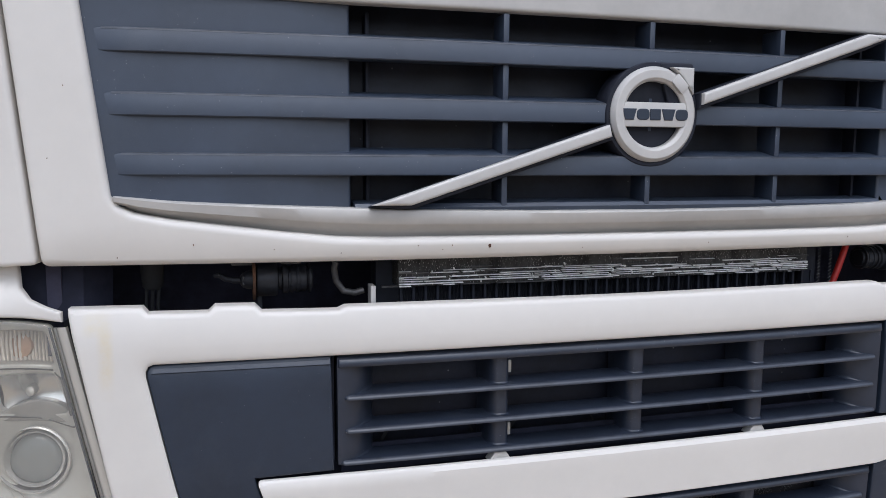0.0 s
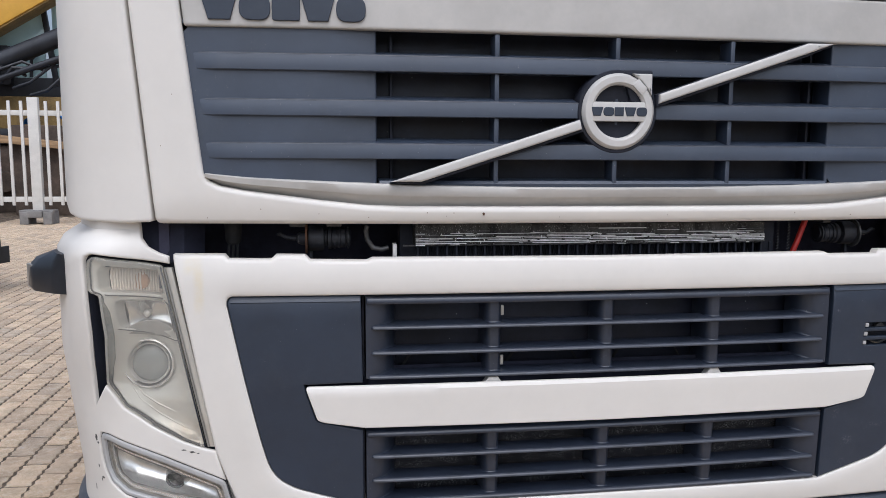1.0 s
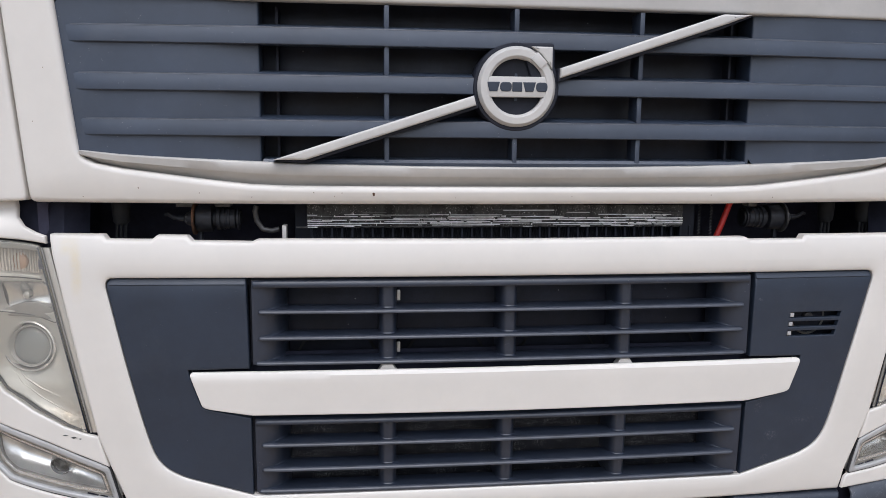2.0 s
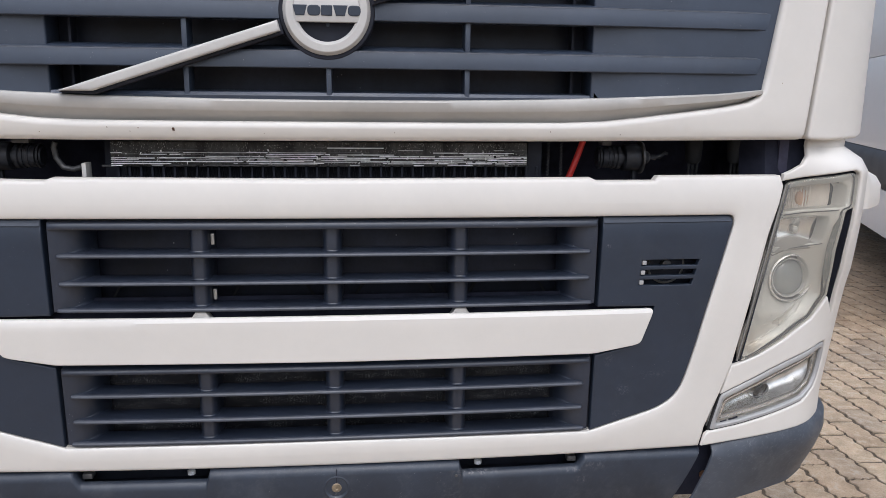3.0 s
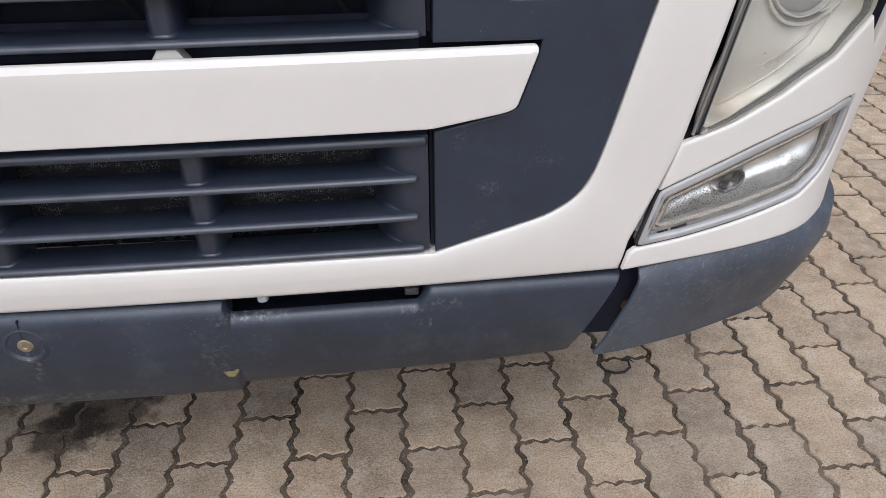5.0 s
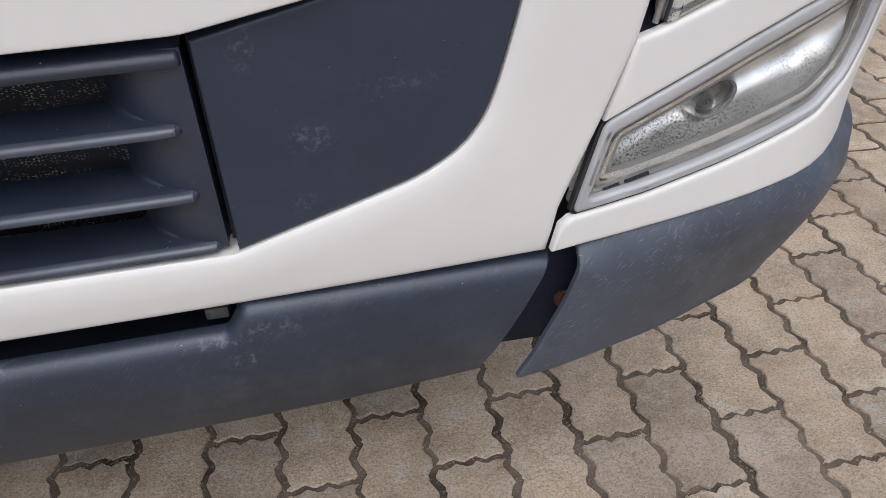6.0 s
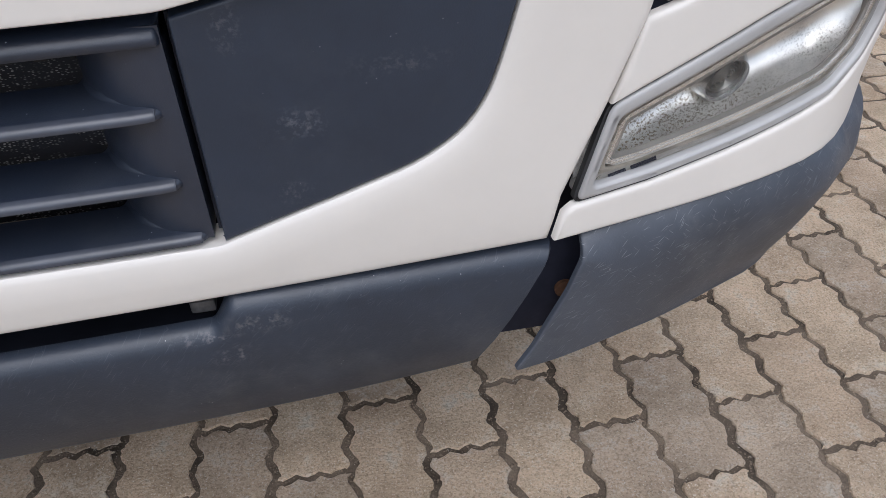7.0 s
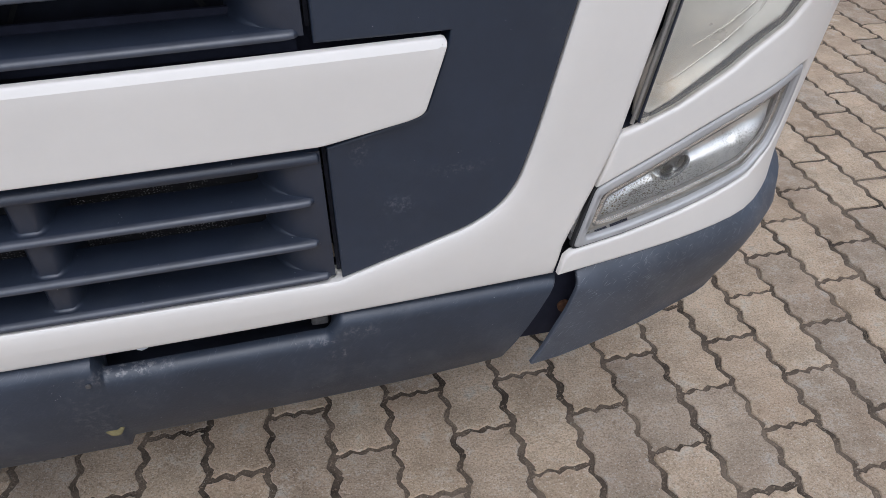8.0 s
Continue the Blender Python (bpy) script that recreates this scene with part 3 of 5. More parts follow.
for zb, zt in ((1.480, 1.512), (1.391, 1.423), (1.306, 1.337)):
    e = 0.846 + (zb - 1.277) * 0.11 - 0.014
    e_right = e + 0.014 + 0.03 * (zb - 1.277)
    e += 0.007

    def slat_y(x, z, e=e, e_right=e_right):
        end = (x - e_right + 0.07) / 0.07 if x > 0 else (-x - e + 0.07) / 0.07
        end = min(1.0, max(0.0, end))
        return ysurf(x, z) + 0.001 + 0.0035 * min(1, max(0, (abs(x) - 0.5) / 0.15)) + 0.0085 * end * end
    prof = [(0.05, zt + 0.012), (0.0035, zt + 0.0015), (0.001, zt), (0.0, zt - 0.002), (0.001, zb + 0.0015), (0.0025, zb), (0.05, zb + 0.002)]
    part("slat", sweep_x(-e, e_right, prof, slat_y, 90), GRILLE, grille)
    # painted highlight: a lighter strip along the slat's top edge
    part("worn_edge", sweep_x(-e + 0.012, e_right - 0.012, [(0.006, zt + 0.0022), (0.0022, zt + 0.0012), (0.0002, zt + 0.0001), (-0.0004, zt - 0.0018), (0.003, zt - 0.0018)], slat_y, 90), EDGE, grille)
for x in (-0.2565, 0.0, 0.2575):
    for z0, z1 in ((1.250, 1.306), (1.337, 1.391), (1.423, 1.480), (1.512, 1.557)):
        part("upright", block((0.010, 0.05, z1 - z0 + 0.004), (x, ysurf(x, 1.4) + 0.034, (z0 + z1) / 2), 0.0025), GRILLE, grille)
for x in (-0.47, 0.47):
    part("upright", block((0.006, 0.03, 0.3), (x, 0.05, 1.407), 0.002), BLACK, grille)
part("sill", sweep_x(-0.497, 0.497, [(0.06, 1.266), (0.012, 1.262), (0.008, 1.256), (0.012, 1.245), (0.06, 1.245)], ysurf, 20), GRILLE, grille)
part("duct", block((1.04, 0.02, 0.36), (0, 0.085, 1.41), 0.004), DUCT, grille, "black radiator screen behind the slats")

# diagonal bars and round emblem
def diagonal(poly, name):
    bar_ob = part(name, panel(poly, [], lambda u, v, d: front(u, v, d - 0.022), 0.004, 0.012, 0.04), EMBLEM, truck, "satin silver diagonal bar")
    wide = inset([(x + 0.001, z - 0.0025) for x, z in poly], -0.0035)
    part("bar_base", panel(wide, [], lambda u, v, d: front(u, v, d - 0.0125), 0.002, 0.03, 0.04), BLACK, bar_ob, "black plastic backing")


diagonal([(-0.476, 1.261), (-0.415, 1.261), (-0.083, 1.369), (-0.088, 1.388)], "diagonal_bar")
diagonal([(0.083, 1.424), (0.417, 1.5345), (0.477, 1.5555), (0.417, 1.5555), (0.083, 1.443)], "diagonal_bar")
E0 = Matrix.Translation((-0.001, -0.010, 1.407)) @ Matrix.Rotation(radians(90), 4, "X")
emblem = part("emblem", lathe([(0.0, -0.03), (0.0872, -0.03), (0.0872, 0.009), (0.0845, 0.0125), (0.056, 0.0125), (0.054, 0.004), (0.0, 0.002)], E0, 56), BLACK, truck, "round chrome badge ring on a black base")
part("ring", lathe([(0.0545, 0.004), (0.0545, 0.0165), (0.0552, 0.0178), (0.0595, 0.0222), (0.0605, 0.0225), (0.0718, 0.0225), (0.0728, 0.0222), (0.0777, 0.0165), (0.0785, 0.015), (0.0785, 0.004), (0.0545, 0.004)], E0, 64), EMBLEM, emblem, "satin chrome ring", 16)
part("crossbar", block((0.118, 0.014, 0.040), (-0.001, -0.0243, 1.4065), 0.0025), EMBLEM, emblem)
badge_shapes("badge_block", (-0.0485, -0.0235, -0.001, 0.0235, 0.0485), (0.026, 0.0235, 0.020, 0.026, 0.0235), 1.4065, 0.0185, lambda u: -0.0328, DARK, emblem, 0.004)
tip = panel([(0.027, 1.4845), (0.0685, 1.4845), (0.0685, 1.441), (0.061, 1.452), (0.046, 1.470)][::-1], [], lambda u, v, d: Vector((u, -0.0335 + d, v)), 0.002, 0.012, 0.01)
part("arrow_tip", tip, EMBLEM, emblem)
part("arrow_stem", block((0.019, 0.012, 0.028), (0.0415, -0.030, 1.4575), 0.002, Matrix.Rotation(radians(-45), 4, "Y")), EMBLEM, emblem)
part("arrow_base", panel(rounded([(0.006, 1.493), (0.074, 1.493), (0.0765, 1.43), (0.03, 1.42)], 0.007)[::-1], [], lambda u, v, d: Vector((u, -0.0228 + d, v)), 0.003, 0.02, 0.02), BLACK, emblem)

# white front panel round the lower grilles
top_edge = [(-0.912, 1.113), (-0.811, 1.112), (-0.803, 1.103), (-0.718, 1.102), (-0.708, 1.111), (-0.649, 1.110), (-0.639, 1.100), (-0.524, 1.098), (-0.512, 1.103),
            (0.0, 1.101), (0.509, 1.103), (0.521, 1.097), (0.640, 1.097), (0.648, 1.106), (0.912, 1.106)]
side_r = [(0.912, 1.106), (0.840, 0.700), (0.819, 0.637), (0.791, 0.560), (0.784, 0.514)]
side_bulge = [(0.913, 1.106), (0.9185, 1.085), (0.912, 1.05), (0.894, 0.985)]
out = top_edge[:-1] + side_bulge + side_r[1:] + [(0.5, 0.512), (0.0, 0.511), (-0.5, 0.512)] + [(-x, z) for x, z in side_r[::-1]]


def recess_side(side):
    """The curved outer edge of the recess, from the bottom upward."""
    low = [(0.530, 0.5635), (0.58, 0.579), (0.633, 0.595), (0.6835, 0.613), (0.7205, 0.643), (0.7425, 0.6995), (0.7755, 0.845), (0.806, 0.996)]
    pts = [tuple(q) for q in smooth_line(low, 5)] + [(0.8085, 1.008), (0.8085, 1.017), (0.8045, 1.0245), (0.797, 1.0275)]
    skew = 0.007 if side > 0 else 0.0
    return [(side * (x + skew * min(1.0, max(0.0, (z - 0.84) / 0.16))), z) for x, z in pts]


rec = [(0.0, 0.5655)] + recess_side(1) + [(0.0, 1.0275)] + recess_side(-1)[::-1]


def panel_at(u, v, d):
    p = front(u, v, d)
    if v > 1.06:
        p.y += 0.009 * ((v - 1.06) / 0.045) ** 2
    if v < 0.56:
        p.y += 0.006 * ((0.56 - v) / 0.05) ** 2
    return p


part("front_panel", panel(out, [rec], panel_at, 0.006, 0.026, 0.03, 0.025, 0.034, 0.003, 0.19), WHITE, truck, "white painted lower front panel")

# dark side fields in the recess
def dark_field(side):
    edge = recess_side(1) if side > 0 else [(-x, z) for x, z in recess_side(-1)]
    rr = [(0.5325, 0.563)] + edge[1:] + [(0.5355, 1.0275), (0.5325, 0.839), (0.654, 0.8365), (0.6535, 0.832), (0.6315, 0.7615), (0.6235, 0.7565), (0.5325, 0.736)]
    rr = inset(rr, 0.0014)
    poly = rr if side > 0 else mirror(rr)
    holes = []
    if side > 0:
        for k in range(3):
            z = 0.936 - 0.0205 * k
            holes.append([(0.623 - 0.002 * k, z), (0.747 - 0.0055 * k, z), (0.743 - 0.0055 * k, z - 0.0125), (0.622 - 0.002 * k, z - 0.0125)])

    def at(u, v, d):
        p = front(u, v, d + 0.0055)
        if v > 1.010:
            p.y += 0.004 * (v - 1.010) / 0.0125
        return p
    f = part("side_panel", panel(poly, holes, at, 0.003, 0.03, 0.03, 0.0012, 0.012), DARK, truck, "smooth dark grey plastic side panel")
    ez, ex = zip(*sorted((z, abs(x)) for x, z in edge if z > 0.9))
    rows_ = []
    for zz, dy in ((1.0125, 0.0060), (1.0138, 0.0048), (1.015, 0.0052), (1.0255, 0.0125)):
        x1 = float(np.interp(zz, ez, ex)) - 0.0075
        rows_.append([front(side * x, zz, dy) for x in np.linspace(0.5385, x1, 10)])
    part("top_bevel", loft(rows_, False), DARK, f)
    if side > 0:
        part("vent_back", block((0.16, 0.004, 0.085), (0.685, 0.045, 0.91), 0.001), BLACK, f)
        for k in range(3):
            part("vent_clip", block((0.009, 0.006, 0.009), (0.6285 - 0.002 * k, 0.001, 0.930 - 0.0205 * k), 0.0015), LAMP_SILVER, f)
        fan = Matrix.Translation((0.69, 0.04, 0.917)) @ Matrix.Rotation(radians(90), 4, "X")
        part("horn_ring", lathe([(0.036, 0.0), (0.0385, 0.003), (0.041, 0.0), (0.036, 0.0)], fan, 32), LAMP_RING, f)
        part("horn_hub", lathe([(0.012, 0.0), (0.010, 0.006), (0.0, 0.007)], fan, 20), METAL_DK, f)


dark_field(1), dark_field(-1)

# white number-plate strip between the two lower grilles
pill = [(-0.653, 0.834), (-0.629, 0.762), (-0.615, 0.757), (-0.530, 0.743), (0.0, 0.7405), (0.530, 0.742), (0.615, 0.757), (0.629, 0.762), (0.653, 0.834)]
strip = part("plate_strip", panel(rounded(pill, 0.008, skip=(4,))[::-1], [], lambda u, v, d: front(u, v, d - 0.004 + (0.6 * (v - 0.825) if v > 0.825 else 0)), 0.002, 0.008, 0.0085), WHITE, truck, "plain white strip across the front", 20)
for x in (-0.255, 0.252):
    part("tab", panel([(x - 0.02, 0.828), (x + 0.02, 0.828), (x + 0.01, 0.843), (x - 0.01, 0.843)], [], lambda u, v, d: front(u, v, d + 0.012), 0.002, 0.02, 0.02), WHITE, strip)


# the two lower grilles
def fillet(path, z, r, out_from, fade=0):
    """A concave fillet on a flat top at height z, along a plan line, on the side away from out_from."""
    rings = []
    full = r
    for i, (x, y) in enumerate(path):
        r = full * (min(1.0, 0.06 + i / fade) if fade else 1.0)
        a, b = path[max(i - 1, 0)], path[min(i + 1, len(path) - 1)]
        n = Vector((b[1] - a[1], a[0] - b[0])).normalized()
        if n.dot(Vector((x - out_from[0], y - out_from[1]))) < 0:
            n = -n
        row = []
        for k in range(6):
            t = k / 5 * math.pi / 2
            o, h = r * (1 - math.sin(t)) - 0.0003, r * (1 - math.cos(t))
            row.append((x + n.x * o, y + n.y * o, z + h))
        row.append((x - n.x * 0.002, y - n.y * 0.002, z - 0.001))
        rings.append(row)
    return loft(rings, True, True)


def lower_grille(slats, zmul, backing):
    z_hi, z_lo = slats[0][1], slats[-1][0]
    w = 0.527
    back = block((2 * w + 0.04, 0.012, z_hi - z_lo + 0.03), (0, 0.092, (z_hi + z_lo) / 2), 0.002)
    g = part("lower_grille", back, backing, truck, "dark grey plastic slatted lower grille")
    for k, (zb, zt) in enumerate(slats):
        ends = 0.0 if k == 0 else (0.003 if k == len(slats) - 1 else 0.010)
        if k:
            prof = [(0.05, zt + 0.0028), (0.012, zt + 0.0008), (0.0065, zt + 0.0002), (0.0035, zt - 0.0008), (0.0014, zt - 0.0024), (0.0004, zt - 0.0042), (0.0006, zb + 0.0002), (0.003, zb - 0.0008), (0.05, zb + 0.003)]
        else:
            prof = [(0.05, zt + 0.004), (0.016, zt + 0.0014), (0.009, zt - 0.0004), (0.0045, zt - 0.003), (0.002, zt - 0.0065), (0.001, zb + 0.002), (0.0025, zb - 0.0006), (0.05, zb + 0.002)]
        part("slat", sweep_x(-w + ends, w - ends, prof, lambda x, z: ysurf(x, z) + 0.004, 40, 0.016 if k else 0.004), SLAT, g, "", 50)
        if k:
            # lighter strip over the front lip, a highlight put into colour
            glint = [(0.0064, zt + 0.0005), (0.0033, zt - 0.0005), (0.0011, zt - 0.0022), (0.0001, zt - 0.0042), (0.0003, zb + 0.0006), (0.004, zb + 0.0006)]
            part("worn_edge", sweep_x(-w + ends + 0.005, w - ends - 0.005, glint, lambda x, z: ysurf(x, z) + 0.004, 40, 0.016), SLAT_EDGE, g, "", 50)
    for x in zmul:
        rings = []
        for zz in np.linspace(z_lo + 0.003, z_hi - 0.003, 4):
            row = []
            y0 = ysurf(x, zz)
            row = [(x + 0.019, y0 + 0.09, zz), (x + 0.018, y0 + 0.034, zz), (x + 0.016, y0 + 0.027, zz), (x + 0.010, y0 + 0.017, zz), (x + 0.007, y0 + 0.0155, zz)]
            row += [(2 * x - px, py, pz) for px, py, pz in row[::-1]]
            rings.append(row)
        part("upright", loft(rings, True, True), SLAT, g)
        for zb, zt in slats[1:]:
            y0 = ysurf(x, zt)
            half = [(0.0186, 0.052), (0.018, 0.034), (0.016, 0.027), (0.0135, 0.0215), (0.010, 0.017), (0.006, 0.0155)]
            foot = [(x + a, y0 + b) for a, b in half] + [(x - a, y0 + b) for a, b in half[::-1]]
            part("foot_fillet", fillet(foot, zt + 0.0012, 0.0045, (x, y0 + 0.06)), SLAT, g, sharp=60)
    for s in (-1, 1):
        rings = []
        for zz in (z_lo + 0.001, z_hi - 0.001):
            row = [(s * w, ysurf(w, zz) + 0.010, zz)]
            for t in np.linspace(0, 1, 10):
                row.append((s * (w - 0.006 - 0.060 * math.sin(t * math.pi / 2)), ysurf(w, zz) + 0.010 + 0.068 * (1 - math.cos(t * math.pi / 2)), zz))
            row.append((s * w, ysurf(w, zz) + 0.08, zz))
            rings.append(row)
        part("end_block", loft(rings, True, True), SLAT, g)
        for zb, zt in slats[1:]:
            line_ = [(s * (w - 0.006 - 0.060 * math.sin(t * math.pi / 2)), ysurf(w, zt) + 0.010 + 0.068 * (1 - math.cos(t * math.pi / 2))) for t in np.linspace(0.3, 0.8, 14)]
            part("end_fillet", fillet(line_, zt + 0.0008, 0.007, (s * w, ysurf(w, zt) + 0.06), 6), SLAT, g, sharp=60)
        part("side_seam", block((0.004, 0.05, z_hi - z_lo), (s * (w + 0.0045), 0.045, (z_hi + z_lo) / 2), 0), BLACK, g)
    return g


g1 = lower_grille([(1.007, 1.022), (0.9525, 0.9595), (0.8985, 0.9055), (0.8465, 0.8535)], (-0.254, -0.001, 0.250), SCREEN)
g2 = lower_grille([(0.719, 0.731), (0.6695, 0.6765), (0.6155, 0.6225), (0.568, 0.575)], (-0.254, -0.001, 0.250), MESH)
# near-black backing sheets added so that the slot reads as dark depth
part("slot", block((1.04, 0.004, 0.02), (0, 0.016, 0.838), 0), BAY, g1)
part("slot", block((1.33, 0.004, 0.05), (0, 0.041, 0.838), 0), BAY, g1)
for k in range(44):
    x = -0.50 + k * 0.0233
    part("cooler_tube", block((0.009, 0.006, 0.04), (x, 0.084, 0.702), 0.001), RUBBER, g2)
for x0, x1 in ((-0.445, -0.275), (-0.233, -0.023), (0.021, 0.229), (0.271, 0.440)):
    part("screen_lip", tube([(x0, 0.055, 1.0015), ((x0 + x1) / 2, 0.0535, 1.0025), (x1, 0.055, 1.0015)], 0.0012, 6), SLAT, g1)
for x, z in ((-0.231, 0.982), (-0.231, 0.872)):
    part("mesh_clip", block((0.007, 0.008, 0.022), (x, 0.024, z), 0.002), LAMP_IN, g1, "small pale plastic clip")
for x in (-0.36, -0.125, 0.125, 0.36):
    z = 0.875
    rings = [[(x - 0.085, 0.078, 0.852), (x - 0.07, 0.076, 0.878), (x - 0.05, 0.075, 0.885), (x + 0.05, 0.075, 0.885), (x + 0.07, 0.076, 0.878), (x + 0.085, 0.078, 0.852)],
             [(x - 0.08, 0.074, 0.852), (x - 0.066, 0.072, 0.874), (x - 0.048, 0.071, 0.880), (x + 0.048, 0.071, 0.880), (x + 0.066, 0.072, 0.874), (x + 0.08, 0.074, 0.852)]]
    part("duct_lip", loft(rings, False), RUBBER, g1)

# centre bumper
def ease(t):
    t = min(1.0, max(0.0, t))
    return t * t * (3 - 2 * t)


bx = sorted(set(list(np.round(np.linspace(-0.786, 0.786, 61), 4)) + [round(sg * v, 4) for sg in (-1, 1) for v in (*np.linspace(0.2525, 0.2635, 7), *np.linspace(0.505, 0.531, 11))]))
rings = []
for x in bx:
    ax_ = abs(x)
    f = ease((ax_ - 0.2535) / 0.009) * (1 - ease((ax_ - 0.507) / 0.022))
    high = float(np.interp(ax_, [0, 0.25, 0.53, 0.8], [0.511, 0.510, 0.512, 0.508]))
    top = high + (0.4875 - high) * f
    base = 0.356 + 0.006 * (ax_ / 0.78) ** 2 - 0.013 * (1 - ease((ax_ - 0.2535) / 0.009))
    w_end = min(1.0, max(0.0, (ax_ - 0.6) / 0.186))
    y0 = ysurf(x, 0.5) - 0.004 + 0.003 * ease((ax_ - 0.2535) / 0.009)
    row = [(x, y0 + 0.075 - 0.049 * f, top - 0.004 - 0.020 * f), (x, y0 + 0.022 - 0.003 * f, top - 0.002 * f), (x, y0 + 0.012, top - 0.0012), (x, y0 + 0.0055, top - 0.005), (x, y0 + 0.0015, top - 0.011), (x, y0, top - 0.019)]
    for g_ in (0.25, 0.5, 0.75):
        row.append((x, y0 + 0.018 * g_ * g_, top - 0.019 + (base + 0.012 - top + 0.019) * g_))
    row += [(x, y0 + 0.020, base + 0.008), (x, y0 + 0.026, base), (x, y0 + 0.075, base + 0.002)]
    rings.append([(px - math.copysign(0.43, x) * w_end * max(0.0, 0.505 - pz), py, pz) for px, py, pz in row])
for k in (0, -1):
    lip = [(px - math.copysign(0.004, px), py + 0.03, pz) for px, py, pz in rings[k]]
    near = [(px + math.copysign(0.002, px), py + 0.003, pz) for px, py, pz in rings[k]]
    rings = [lip, near] + rings if k == 0 else rings + [near, lip]
bumper = part("bumper", loft(rings, False), BUMPER, truck, "scuffed dark grey plastic centre bumper")
TE = Matrix.Translation((0.0, ysurf(0, 0.466) + 0.002, 0.466)) @ Matrix.Rotation(radians(90), 4, "X")
tow = part("tow_cap", lathe([(0.030, 0.0), (0.029, 0.005), (0.024, 0.007), (0.019, 0.004), (0.017, 0.0005), (0.0, 0.0)], TE, 32), BUMPER, bumper, "round dished cap in the bumper")
part("bolt_head", lathe([(0.0105, 0.0), (0.0105, 0.005), (0.0085, 0.0068), (0.004, 0.0068), (0.003, 0.0055), (0.0, 0.0055)], TE, 14), BRASS, tow, "weathered bolt head")
# near-black disc laid over the bottom of the dish
part("tow_bowl", lathe([(0.0195, 0.0045), (0.017, 0.0018), (0.0, 0.0012)], TE, 28), BAY, tow)
part("bumper_screw", lathe([(0.003, 0.0), (0.003, 0.002), (0.0, 0.0025)], Matrix.Translation((0.2475, ysurf(0.25, 0.48) - 0.0045, 0.4825)) @ Matrix.Rotation(radians(90), 4, "X"), 10), METAL_DK, bumper)
part("bumper_joint", block((0.0016, 0.004, 0.028), (0.0, ysurf(0, 0.5) - 0.002, 0.492), 0), BLACK, bumper)
patch = [(0.249 + 0.010 * math.cos(a) * (1 + 0.16 * math.sin(3 * a)), 0.390 + 0.008 * math.sin(a)) for a in np.linspace(0, math.tau, 18, endpoint=False)]
part("bare_patch", panel(patch, [], lambda u, v, d: Vector((u, ysurf(u, 0.5) + 0.0055 + d, v)), 0.001, 0.006, 0.006), PATCH, bumper, "pale worn patch at the lower edge")
for s in (-1, 1):
    part("step_recess", block((0.29, 0.012, 0.16), (s * 0.39, 0.085, 0.45), 0.002), BLACK, bumper)
    part("step_floor", block((0.29, 0.07, 0.01), (s * 0.39, 0.048, 0.452), 0.002), BLACK, bumper)
    part("step_clip", block((0.02, 0.02, 0.012), (s * 0.502, 0.030, 0.494), 0.003), METAL_DK, bumper)
    part("step_bolt", lathe([(0.008, 0), (0.008, 0.008), (0.0, 0.010)], Matrix.Translation((s * 0.30, 0.036, 0.484)), 8), ALU, bumper)

# bumper end caps, headlamp surrounds, lamps and upper corners, on both sides
HOLE = [(0.222, 1.094), (0.2985, 1.1063), (0.340, 1.1145), (0.362, 1.118), (0.372, 1.1135), (0.3775, 1.104), (0.3785, 1.085), (0.377, 1.045), (0.376, 0.95), (0.381, 0.87), (0.388, 0.793), (0.358, 0.842), (0.325, 0.7935), (0.268, 0.7525), (0.206, 0.7205), (0.160, 0.7045), (0.140, 0.699)]
FOG = [(0.122, 0.636), (0.240, 0.687), (0.365, 0.7335), (0.384, 0.734), (0.3905, 0.722), (0.3905, 0.690), (0.386, 0.652), (0.372, 0.625), (0.335, 0.600), (0.234, 0.5755), (0.164, 0.5605), (0.100, 0.5515)]


def shrink(poly, d):
    p = poly if area(poly) > 0 else poly[::-1]
    return inset(p, d)


